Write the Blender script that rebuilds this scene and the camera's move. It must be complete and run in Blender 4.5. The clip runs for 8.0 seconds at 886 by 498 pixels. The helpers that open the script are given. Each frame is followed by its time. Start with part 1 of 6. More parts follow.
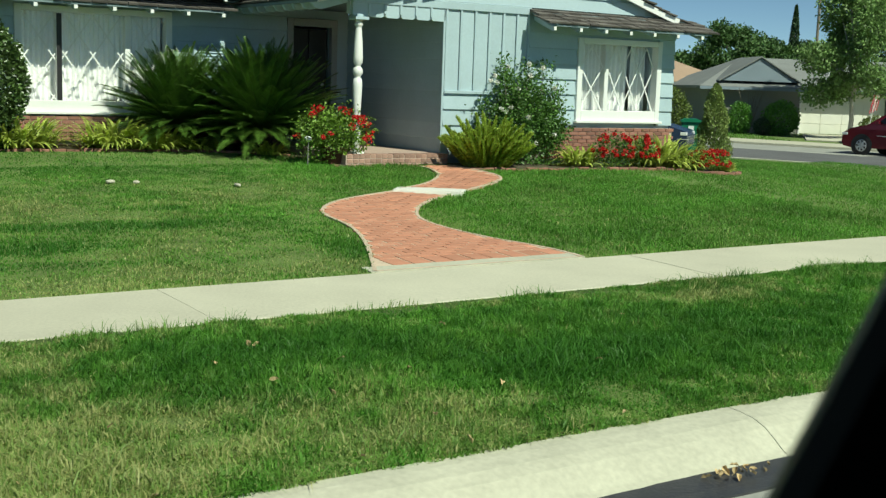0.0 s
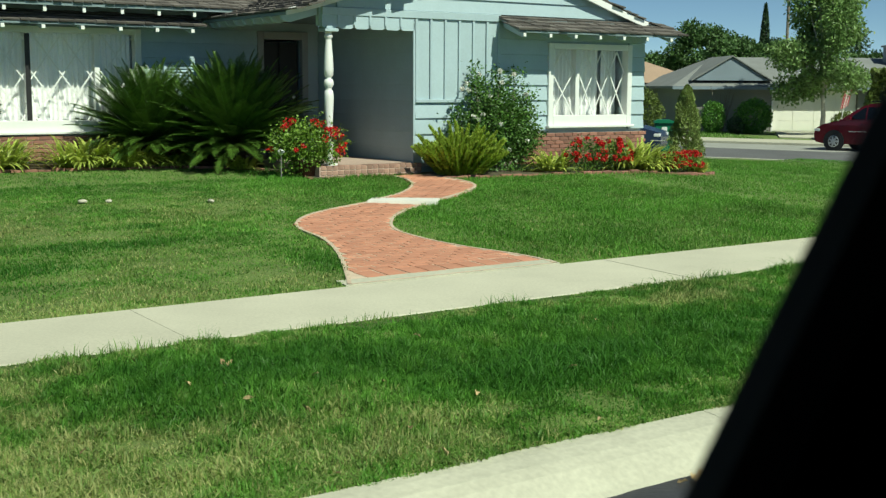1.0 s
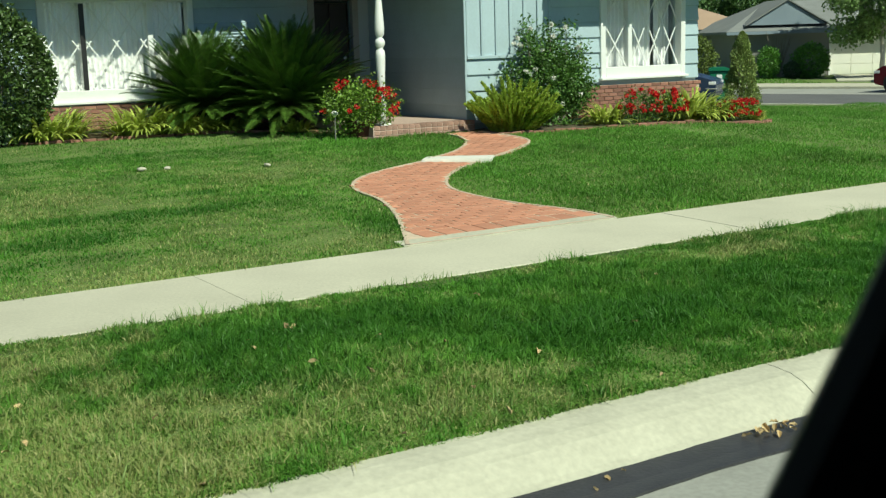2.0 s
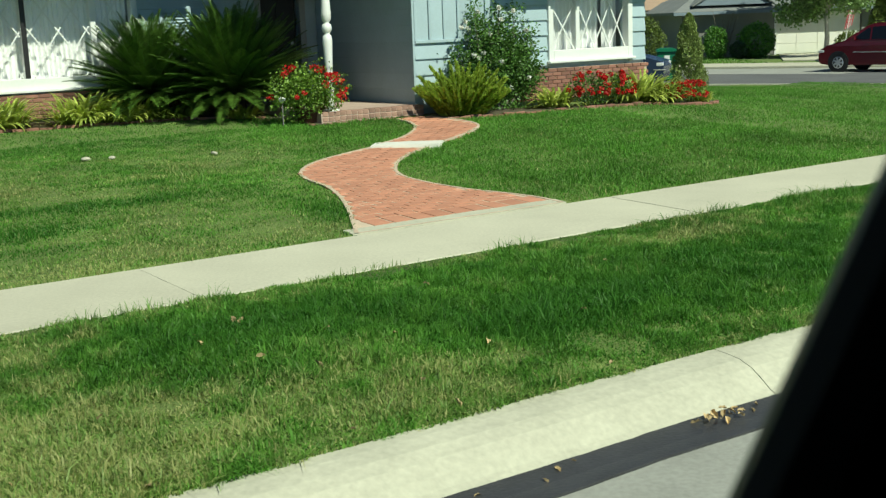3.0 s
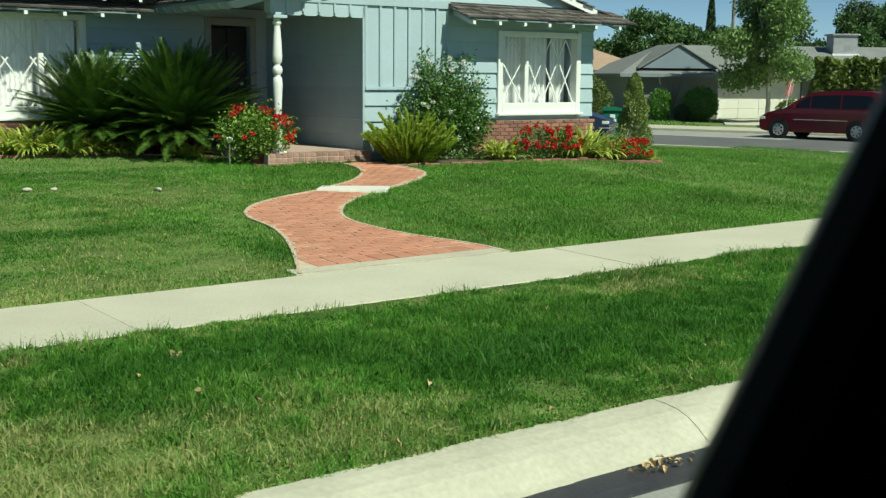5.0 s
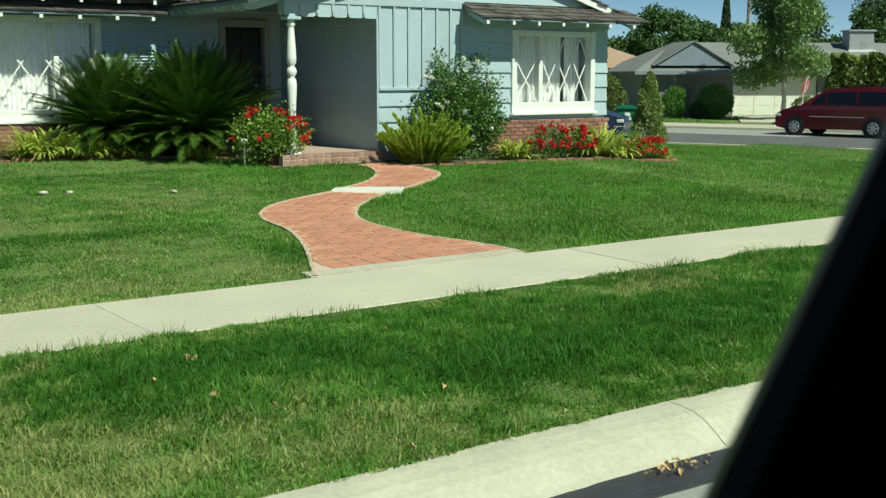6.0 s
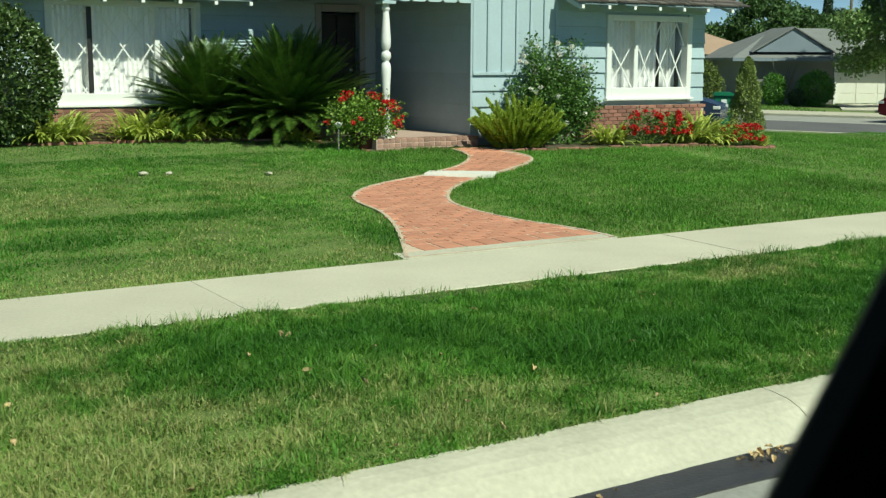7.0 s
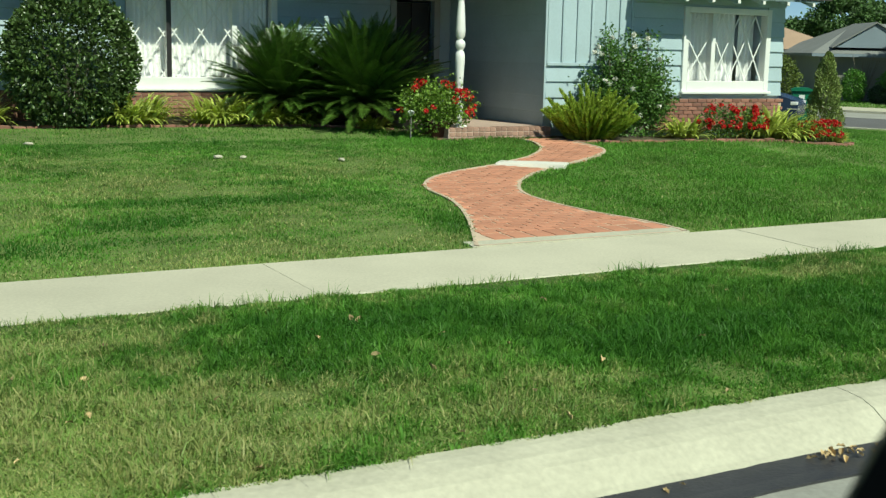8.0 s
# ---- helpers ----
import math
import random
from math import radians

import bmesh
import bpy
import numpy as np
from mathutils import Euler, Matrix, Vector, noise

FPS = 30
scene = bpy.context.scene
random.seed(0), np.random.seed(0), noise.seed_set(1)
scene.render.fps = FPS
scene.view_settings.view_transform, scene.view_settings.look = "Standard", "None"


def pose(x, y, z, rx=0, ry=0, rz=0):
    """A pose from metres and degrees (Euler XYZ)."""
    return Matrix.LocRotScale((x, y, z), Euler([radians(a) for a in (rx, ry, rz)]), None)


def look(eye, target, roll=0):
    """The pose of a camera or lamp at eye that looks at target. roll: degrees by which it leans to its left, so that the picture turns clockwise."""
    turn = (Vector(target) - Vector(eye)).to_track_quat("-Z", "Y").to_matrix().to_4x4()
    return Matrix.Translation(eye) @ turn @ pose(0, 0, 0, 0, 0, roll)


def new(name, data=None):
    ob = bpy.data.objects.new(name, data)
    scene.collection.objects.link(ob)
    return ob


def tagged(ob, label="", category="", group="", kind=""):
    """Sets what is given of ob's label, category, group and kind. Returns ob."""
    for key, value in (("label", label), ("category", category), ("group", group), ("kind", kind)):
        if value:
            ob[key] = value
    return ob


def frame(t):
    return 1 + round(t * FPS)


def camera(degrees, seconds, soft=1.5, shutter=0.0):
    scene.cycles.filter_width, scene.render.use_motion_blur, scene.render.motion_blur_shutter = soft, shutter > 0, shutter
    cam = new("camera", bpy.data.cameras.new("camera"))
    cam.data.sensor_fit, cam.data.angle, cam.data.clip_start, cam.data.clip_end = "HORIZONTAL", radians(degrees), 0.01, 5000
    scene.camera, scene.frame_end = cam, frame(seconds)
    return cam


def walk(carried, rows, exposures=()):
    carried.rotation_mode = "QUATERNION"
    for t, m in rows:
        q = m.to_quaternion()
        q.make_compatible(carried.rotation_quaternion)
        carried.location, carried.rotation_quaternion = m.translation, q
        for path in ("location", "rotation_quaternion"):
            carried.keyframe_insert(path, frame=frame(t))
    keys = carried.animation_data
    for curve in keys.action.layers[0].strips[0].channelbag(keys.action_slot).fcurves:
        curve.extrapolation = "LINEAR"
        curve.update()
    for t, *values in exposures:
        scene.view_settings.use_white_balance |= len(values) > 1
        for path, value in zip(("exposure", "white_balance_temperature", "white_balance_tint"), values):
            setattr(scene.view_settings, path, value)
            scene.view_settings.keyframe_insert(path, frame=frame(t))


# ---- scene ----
cam = camera(41.3, 8.0, soft=1.35)
cam.data.dof.use_dof = True
cam.data.dof.focus_distance = 14.0
cam.data.dof.aperture_fstop = 7.0
PATH = [
    (0, pose(-0.0283, 0.0033, 1.9006, 81.841, -1.915, 0.267)),
    (0.5, pose(-0.0159, 0.0071, 1.9142, 82.523, -1.096, -0.242)),
    (1, pose(0.0219, 0.0056, 1.9333, 82.198, -0.295, -0.964)),
    (1.5, pose(0.0065, -0.0031, 1.9393, 82.156, -0.167, -0.002)),
    (1.7, pose(0.0034, -0.0236, 1.9633, 81.415, 0.698, 0.703)),
    (2.8, pose(0.0014, 0.0134, 1.9702, 78.503, 2.864, 1.184)),
    (3, pose(0.0291, 0.0320, 2.0023, 79.129, 2.130, -1.000)),
    (3.5, pose(0.0061, 0.0102, 1.9702, 80.962, 0.568, -2.918)),
    (4, pose(0.0056, 0.0219, 1.9460, 81.618, 0.135, -4.620)),
    (4.5, pose(0.0015, 0.0142, 1.9456, 81.603, -0.460, -3.693)),
    (6, pose(0.0132, 0.0200, 1.9763, 81.494, -0.104, -2.744)),
    (6.5, pose(0.0079, -0.0085, 1.9463, 82.421, -0.339, -0.040)),
    (7, pose(0.0070, 0.0044, 1.9428, 80.843, -0.228, 1.749)),
    (7.5, pose(-0.0195, 0.0024, 1.8959, 80.004, -0.934, 5.517)),
    (8, pose(-0.0082, -0.0010, 1.9267, 80.334, -1.150, 5.268)),
]

walk(cam, PATH, [(0.0, 0.05, 6600, -12.0), (8.0, 0.05, 6600, -12.0)])

# ---- light ----
SUN_DIR = Vector((0.656 * 0.6626, -0.755 * 0.6626, 0.749)).normalized()   # towards the sun
world = bpy.data.worlds.new("sky")
scene.world = world
world.use_nodes = True
wn = world.node_tree.nodes
sky = wn.new("ShaderNodeTexSky")
sky.sky_type = "NISHITA"
sky.sun_disc = False
sky.sun_elevation = math.asin(SUN_DIR.z)
sky.sun_rotation = math.atan2(SUN_DIR.x, SUN_DIR.y)
sky.altitude, sky.air_density, sky.dust_density, sky.ozone_density = 2600, 0.55, 0.0, 1.4
wn["Background"].inputs["Strength"].default_value = 0.085
world.node_tree.links.new(sky.outputs["Color"], wn["Background"].inputs["Color"])
sun_data = bpy.data.lights.new("sun", "SUN")
sun_data.energy, sun_data.angle, sun_data.color = 4.8, radians(0.53), (1.0, 0.955, 0.87)
sun = new("sun", sun_data)
sun.matrix_world = look(SUN_DIR * 60, (0, 0, 0))


# ---- materials ----
def material(name, base, rough=0.7, metal=0.0, var=0.25, scale=3.0, fine=60.0, bump=0.3, dist=0.004, tint=None,
             island=0.0, per_object=0.0, spec=0.5, transl=0.0, dry=None, coord="Object"):
    """A procedural surface: two scales of colour noise, fine relief, optional spread between pieces."""
    m = bpy.data.materials.new(name)
    m.use_nodes = True
    nt = m.node_tree
    N, L = nt.nodes, nt.links
    bsdf = N["Principled BSDF"]
    bsdf.inputs["Roughness"].default_value = rough
    bsdf.inputs["Metallic"].default_value = metal
    bsdf.inputs["Specular IOR Level"].default_value = spec
    tc = N.new("ShaderNodeTexCoord")
    big, small = N.new("ShaderNodeTexNoise"), N.new("ShaderNodeTexNoise")
    for n, sc, det in ((big, scale, 3), (small, fine, 4)):
        n.inputs["Scale"].default_value, n.inputs["Detail"].default_value = sc, det
        L.new(tc.outputs[coord], n.inputs["Vector"])
    mix = N.new("ShaderNodeMix")
    mix.data_type = "RGBA"
    lo = [c * (1 - var) for c in base]
    hi = list(tint) if tint else [min(1, c * (1 + var)) for c in base]
    mix.inputs["A"].default_value, mix.inputs["B"].default_value = (*lo, 1), (*hi, 1)
    add = N.new("ShaderNodeMath")
    add.operation = "MULTIPLY_ADD"
    add.inputs[1].default_value = 0.5
    half = N.new("ShaderNodeMath")
    half.operation = "MULTIPLY"
    half.inputs[1].default_value = 0.5
    L.new(small.outputs["Fac"], half.inputs[0])
    L.new(big.outputs["Fac"], add.inputs[0])
    L.new(half.outputs[0], add.inputs[2])
    stretch = N.new("ShaderNodeMapRange")
    stretch.inputs["From Min"].default_value, stretch.inputs["From Max"].default_value = 0.3, 0.7
    L.new(add.outputs[0], stretch.inputs["Value"])
    L.new(stretch.outputs["Result"], mix.inputs["Factor"])
    col = mix.outputs["Result"]
    for amount, kind, sock in ((island, "ShaderNodeNewGeometry", "Random Per Island"), (per_object, "ShaderNodeObjectInfo", "Random")):
        if amount:
            g = N.new(kind)
            r = N.new("ShaderNodeMapRange")
            r.inputs["To Min"].default_value, r.inputs["To Max"].default_value = 1 - amount, 1 + amount
            L.new(g.outputs[sock], r.inputs["Value"])
            hsv = N.new("ShaderNodeHueSaturation")
            L.new(r.outputs["Result"], hsv.inputs["Value"])
            L.new(col, hsv.inputs["Color"])
            col = hsv.outputs["Color"]
    if dry:
        at = N.new("ShaderNodeAttribute")
        at.attribute_name = "dry"
        dm = N.new("ShaderNodeMix")
        dm.data_type = "RGBA"
        dm.inputs["B"].default_value = (*dry, 1)
        L.new(at.outputs["Fac"], dm.inputs["Factor"])
        L.new(col, dm.inputs["A"])
        col = dm.outputs["Result"]
        neg = N.new("ShaderNodeMath")
        neg.operation, neg.use_clamp = "MULTIPLY", True
        neg.inputs[1].default_value = -1.0
        L.new(at.outputs["Fac"], neg.inputs[0])
        lm = N.new("ShaderNodeMix")
        lm.data_type = "RGBA"
        lm.inputs["B"].default_value = (0.062, 0.190, 0.022, 1)
        L.new(neg.outputs[0], lm.inputs["Factor"])
        L.new(col, lm.inputs["A"])
        col = lm.outputs["Result"]
    L.new(col, bsdf.inputs["Base Color"])
    if bump:
        b = N.new("ShaderNodeBump")
        b.inputs["Strength"].default_value, b.inputs["Distance"].default_value = bump, dist
        L.new(small.outputs["Fac"], b.inputs["Height"])
        L.new(b.outputs["Normal"], bsdf.inputs["Normal"])
    if transl:
        tr = N.new("ShaderNodeBsdfTranslucent")
        ms = N.new("ShaderNodeMixShader")
        ms.inputs["Fac"].default_value = transl
        L.new(col, tr.inputs["Color"])
        L.new(bsdf.outputs[0], ms.inputs[1])
        L.new(tr.outputs[0], ms.inputs[2])
        L.new(ms.outputs[0], N["Material Output"].inputs["Surface"])
    return m


def glass(name, tintc=(1, 1, 1), rough=0.0, alpha_like=0.85):
    """A thin pane: mostly clear, with a mirror share."""
    m = bpy.data.materials.new(name)
    m.use_nodes = True
    N, L = m.node_tree.nodes, m.node_tree.links
    tr, gl, ms = N.new("ShaderNodeBsdfTransparent"), N.new("ShaderNodeBsdfGlossy"), N.new("ShaderNodeMixShader")
    tr.inputs["Color"].default_value = (*tintc, 1)
    gl.inputs["Roughness"].default_value = rough
    ms.inputs["Fac"].default_value = 0.03
    L.new(tr.outputs[0], ms.inputs[1])
    L.new(gl.outputs[0], ms.inputs[2])
    L.new(ms.outputs[0], N["Material Output"].inputs["Surface"])
    return m


M_SOIL = material("soil", (0.10, 0.085, 0.05), 0.95, var=0.4, scale=2, fine=40, bump=0.8, dist=0.02)
M_THATCH = material("thatch", (0.14, 0.20, 0.05), 0.95, var=0.4, scale=1.5, fine=50, bump=0.9, dist=0.02)
M_GRASS = material("grass", (0.130, 0.303, 0.042), 0.5, var=0.5, scale=0.75, fine=14, bump=0, island=0.3, spec=0.35,
                   transl=0.42, dry=(0.56, 0.55, 0.24))
M_CONC = material("concrete", (0.54, 0.515, 0.405), 0.9, var=0.13, scale=1.3, fine=45, bump=0.35, dist=0.004, per_object=0.05)
M_KERB = material("kerb concrete", (0.50, 0.485, 0.385), 0.9, var=0.17, scale=2.3, fine=30, bump=0.5, dist=0.006)
M_PAN = material("gutter concrete", (0.34, 0.34, 0.31), 0.85, var=0.2, scale=1.4, fine=35, bump=0.4)
M_WET = material("wet gutter silt", (0.045, 0.045, 0.05), 0.35, var=0.35, scale=4, fine=60, bump=0.5)
M_ASPHALT = material("asphalt", (0.13, 0.13, 0.135), 0.9, var=0.25, scale=0.8, fine=120, bump=0.6)
M_BRICKPATH = material("paving brick", (0.55, 0.255, 0.165), 0.85, var=0.16, scale=4, fine=70, bump=0.5, per_object=0.13, island=0.12)
M_MORTAR = material("mortar", (0.58, 0.46, 0.35), 0.95, var=0.2, scale=6, fine=90, bump=0.5)
M_BRICK = material("wall brick", (0.26, 0.125, 0.092), 0.85, var=0.25, scale=5, fine=60, bump=0.6, per_object=0.28, island=0.2)
M_PORCH = material("worn porch concrete", (0.50, 0.37, 0.31), 0.85, var=0.2, scale=3, fine=40, bump=0.4)
M_WHITESTEP = material("painted step", (0.74, 0.72, 0.66), 0.8, var=0.08, scale=4, fine=40, bump=0.3)
M_SIDING = material("blue siding paint", (0.42, 0.525, 0.575), 0.6, var=0.07, scale=2.5, fine=28, bump=0.25, dist=0.003, per_object=0.05)
M_WHITE = material("white paint", (0.82, 0.82, 0.80), 0.5, var=0.05, scale=3, fine=50, bump=0.15)
M_SHINGLE = material("wood shingle", (0.13, 0.115, 0.105), 0.9, var=0.35, scale=3, fine=40, bump=0.7, dist=0.006, per_object=0.3, island=0.3)
# deep shade under eaves and porch is put into this darkened colour
M_SOFFIT_SHADE = material("shade-darkened soffit paint", (0.20, 0.26, 0.28), 0.7, var=0.08, bump=0.1)
M_CASING = material("grey casing paint", (0.34, 0.35, 0.34), 0.7, var=0.15, bump=0.2)
M_DOOR = material("dark door", (0.020, 0.018, 0.020), 0.5, var=0.3, bump=0.2)
M_CURTAIN = material("white curtain", (0.93, 0.93, 0.92), 0.9, var=0.03, scale=2, fine=30, bump=0.0)
M_DARK = material("dark interior", (0.03, 0.03, 0.035), 0.8, var=0.2, bump=0.0)
M_BLACK = material("black trim", (0.012, 0.012, 0.014), 0.6, var=0.3, scale=5, fine=150, bump=0.2, dist=0.001)
M_CYCAD = material("cycad green", (0.074, 0.142, 0.022), 0.36, var=0.5, scale=3, fine=20, bump=0, island=0.45, spec=0.5, transl=0.07)
M_STRAP = material("strap leaf", (0.42, 0.64, 0.075), 0.42, var=0.55, scale=5, fine=20, bump=0, island=0.35, transl=0.42, tint=(0.75, 0.80, 0.20))
M_FERN = material("plume fern", (0.32, 0.50, 0.06), 0.5, var=0.35, scale=4, fine=25, bump=0, island=0.3, transl=0.42, tint=(0.60, 0.70, 0.12))
M_ROSELEAF = material("rose leaf", (0.095, 0.19, 0.036), 0.45, var=0.4, scale=4, fine=25, bump=0, island=0.4, transl=0.25)
M_GERLEAF = material("geranium leaf", (0.19, 0.31, 0.045), 0.5, var=0.4, scale=5, fine=25, bump=0, island=0.4, transl=0.25)
M_BUSH = material("bush leaf", (0.075, 0.125, 0.032), 0.33, var=0.4, scale=4, fine=25, bump=0, island=0.5, spec=0.6, transl=0.15)
M_CONIFER = material("conifer leaf", (0.26, 0.33, 0.10), 0.6, var=0.35, scale=4, fine=25, bump=0, island=0.35, transl=0.2)
M_BRIGHTBUSH = material("bright bush leaf", (0.12, 0.27, 0.04), 0.5, var=0.35, scale=2, fine=15, bump=0, island=0.4, transl=0.25)
M_TREELEAF = material("tree leaf", (0.20, 0.31, 0.095), 0.45, var=0.35, scale=1, fine=8, bump=0, island=0.4, transl=0.3)
M_FARLEAF = material("far tree leaf", (0.080, 0.150, 0.042), 0.6, var=0.45, scale=0.4, fine=3, bump=0, island=0.4, transl=0.25)
M_DARKLEAF = material("dark tree leaf", (0.048, 0.090, 0.036), 0.6, var=0.4, scale=0.5, fine=3, bump=0, island=0.4, transl=0.15)
M_HEDGE = material("hedge leaf", (0.14, 0.19, 0.038), 0.55, var=0.35, scale=1, fine=9, bump=0, island=0.4, transl=0.25)
M_RED = material("red petal", (0.58, 0.012, 0.015), 0.55, var=0.3, scale=20, fine=80, bump=0, island=0.35, transl=0.25)
M_ROSE = material("white petal", (0.82, 0.80, 0.74), 0.6, var=0.06, bump=0, transl=0.25)
# much darker than bark: the shade below the fronds is in the colour
M_SCALY_SHADED = material("shade-darkened scaly trunk", (0.07, 0.055, 0.04), 0.95, var=0.4, scale=8, fine=40, bump=0.9, dist=0.01)
M_BARK = material("bark", (0.20, 0.17, 0.14), 0.9, var=0.35, scale=6, fine=40, bump=0.8, dist=0.01)
M_TERRA = material("dark pot", (0.10, 0.05, 0.035), 0.8, var=0.3, bump=0.3)
M_ROCK = material("pale stone", (0.52, 0.48, 0.39), 0.9, var=0.2, scale=12, fine=60, bump=0.7, dist=0.01)
M_DRYLEAF = material("dry leaf", (0.48, 0.36, 0.19), 0.8, var=0.35, scale=15, fine=60, bump=0.2, per_object=0.4)
M_CARRED = material("dark red car paint", (0.125, 0.005, 0.012), 0.2, var=0.06, bump=0, spec=0.6)
M_CARBLUE = material("dark blue car paint", (0.022, 0.035, 0.085), 0.25, var=0.06, bump=0, spec=0.6)
M_CARGLASS = material("tinted glass", (0.008, 0.009, 0.012), 0.06, var=0.1, bump=0, spec=0.6)
M_TYRE = material("tyre rubber", (0.02, 0.02, 0.021), 0.85, var=0.2, bump=0.3)
M_RIM = material("alloy rim", (0.62, 0.62, 0.63), 0.35, metal=0.7, var=0.06, bump=0)
M_LAMP = material("lamp glass", (0.75, 0.75, 0.75), 0.15, var=0.05, bump=0)
M_TAIL = material("tail lamp", (0.5, 0.02, 0.02), 0.15, var=0.05, bump=0)
M_BIN = material("green plastic", (0.012, 0.16, 0.075), 0.45, var=0.1, bump=0.1)
M_NBWALL = material("grey stucco", (0.235, 0.235, 0.21), 0.9, var=0.1, scale=1, fine=30, bump=0.4)
M_NBGABLE = material("blue grey gable", (0.22, 0.27, 0.32), 0.8, var=0.1, scale=1, fine=20, bump=0.2)
M_NBROOF = material("grey shingle roof", (0.22, 0.23, 0.225), 0.9, var=0.18, scale=1.2, fine=25, bump=0.5)
M_TANROOF = material("tan shingle roof", (0.40, 0.28, 0.20), 0.9, var=0.18, scale=1.2, fine=25, bump=0.5)
M_STONE = material("chimney block", (0.30, 0.31, 0.33), 0.9, var=0.3, scale=3, fine=20, bump=0.6)
M_GARAGE = material("garage door paint", (0.80, 0.79, 0.70), 0.6, var=0.05, bump=0.1)
M_FLAGW = material("pale cloth", (0.7, 0.68, 0.68), 0.9, var=0.1, bump=0.1)
M_FLAGR = material("red cloth", (0.5, 0.04, 0.06), 0.9, var=0.1, bump=0.1)
M_GLASS = glass("window glass")
M_PIPE = material("metal pole", (0.25, 0.24, 0.23), 0.6, metal=0.3, var=0.15, bump=0.1)


# ---- building blocks ----
STREET = pose(0, 0, 0, 0, 0, 34)          # x along the street, y towards the house
HOUSE = pose(-0.1191, 19.462, 0, 0, 0, 33)  # x along the facade, y into the house


def street(a, b, z=0.0):
    return STREET @ Vector((a, b, z))


def house_pt(u, i, z=0.0):
    return HOUSE @ Vector((u, i, z))


def to_street(p):
    q = STREET.inverted() @ Vector(p)
    return q.x, q.y


def fall(a):
    """How far the land has dropped towards the cross street."""
    return 0.066 * min(max(a - 14.5, 0), 11.3)


def soil(a, b):
    """Height of the ground at a place of the street's plan."""
    if b < 4.37:
        z = 0.17
    elif b < 7.44:
        z = 0.17 + 0.03 * (b - 4.37) / 3.07
    elif b < 8.67:
        z = 0.20 + 0.03 * (b - 7.44) / 1.23
    elif b < 15.2:
        z = 0.23 + 0.040 * (b - 8.67)
    else:
        z = 0.491 + 0.033 * min(b - 15.2, 6)
    return z - fall(a)


def soil_at(p):
    return soil(*to_street(p))


def link_mesh(name, me, mat, parent=None, label=""):
    if mat is not None and not me.materials:
        me.materials.append(mat)
    ob = new(name, me)
    if parent is not None:
        ob.parent = parent
    if label:
        ob["label"] = label
    return ob


def part(name, bm, mat, parent=None, label="", smooth=False):
    me = bpy.data.meshes.new(name)
    bm.normal_update()
    bm.to_mesh(me)
    bm.free()
    if smooth:
        for p in me.polygons:
            p.use_smooth = True
    return link_mesh(name, me, mat, parent, label)


def thing(name, m, label, category, group="", kind=""):
    ob = new(name)
    ob.empty_display_size = 0.2
    ob.matrix_basis = m
    return tagged(ob, label, category, group, kind)


def box(bm, x0, x1, y0, y1, z0, z1, m=None):
    vs = [bm.verts.new((x, y, z)) for z in (z0, z1) for y in (y0, y1) for x in (x0, x1)]
    for f in ((0, 2, 3, 1), (4, 5, 7, 6), (0, 1, 5, 4), (1, 3, 7, 5), (3, 2, 6, 7), (2, 0, 4, 6)):
        bm.faces.new([vs[k] for k in f])
    if m is not None:
        for v in vs:
            v.co = m @ v.co
    return vs


def boxes(*items, bevel=0.0):
    bm = bmesh.new()
    for it in items:
        box(bm, *it)
    if bevel:
        bmesh.ops.bevel(bm, geom=bm.edges[:], offset=bevel, segments=1, affect="EDGES")
    return bm


def prism(bm, poly, y0, y1, axis="y"):
    """A polygon of (x, z) pulled from y0 to y1."""
    a = [bm.verts.new((x, y0, z)) for x, z in poly]
    b = [bm.verts.new((x, y1, z)) for x, z in poly]
    n = len(poly)
    bm.faces.new(a)
    bm.faces.new(b[::-1])
    for k in range(n):
        bm.faces.new((a[k], b[k], b[(k + 1) % n], a[(k + 1) % n]))


def bar(bm, p, q, w, d, up=(0, 0, 1)):
    """A square bar from p to q, w wide and d deep."""
    p, q = Vector(p), Vector(q)
    z = (q - p).normalized()
    x = z.cross(Vector(up))
    if x.length < 1e-4:
        x = z.cross(Vector((1, 0, 0)))
    x.normalize()
    y = z.cross(x)
    vs = [bm.verts.new(c + x * sx * w / 2 + y * sy * d / 2) for c in (p, q) for sx, sy in ((-1, -1), (1, -1), (1, 1), (-1, 1))]
    for f in ((3, 2, 1, 0), (4, 5, 6, 7), (0, 1, 5, 4), (1, 2, 6, 5), (2, 3, 7, 6), (3, 0, 4, 7)):
        bm.faces.new([vs[k] for k in f])


def tube(bm, pts, radii, sides=8):
    rings = []
    pts = [Vector(p) for p in pts]
    for k, p in enumerate(pts):
        d = (pts[min(k + 1, len(pts) - 1)] - pts[max(k - 1, 0)]).normalized()
        x = d.cross(Vector((0.3, 1, 0.1))).normalized()
        y = d.cross(x)
        rings.append([bm.verts.new(p + (x * math.cos(t) + y * math.sin(t)) * radii[k]) for t in (2 * math.pi * s / sides for s in range(sides))])
    for r0, r1 in zip(rings, rings[1:]):
        for s in range(sides):
            bm.faces.new((r0[s], r0[(s + 1) % sides], r1[(s + 1) % sides], r1[s]))
    bm.faces.new(rings[0][::-1])
    bm.faces.new(rings[-1])


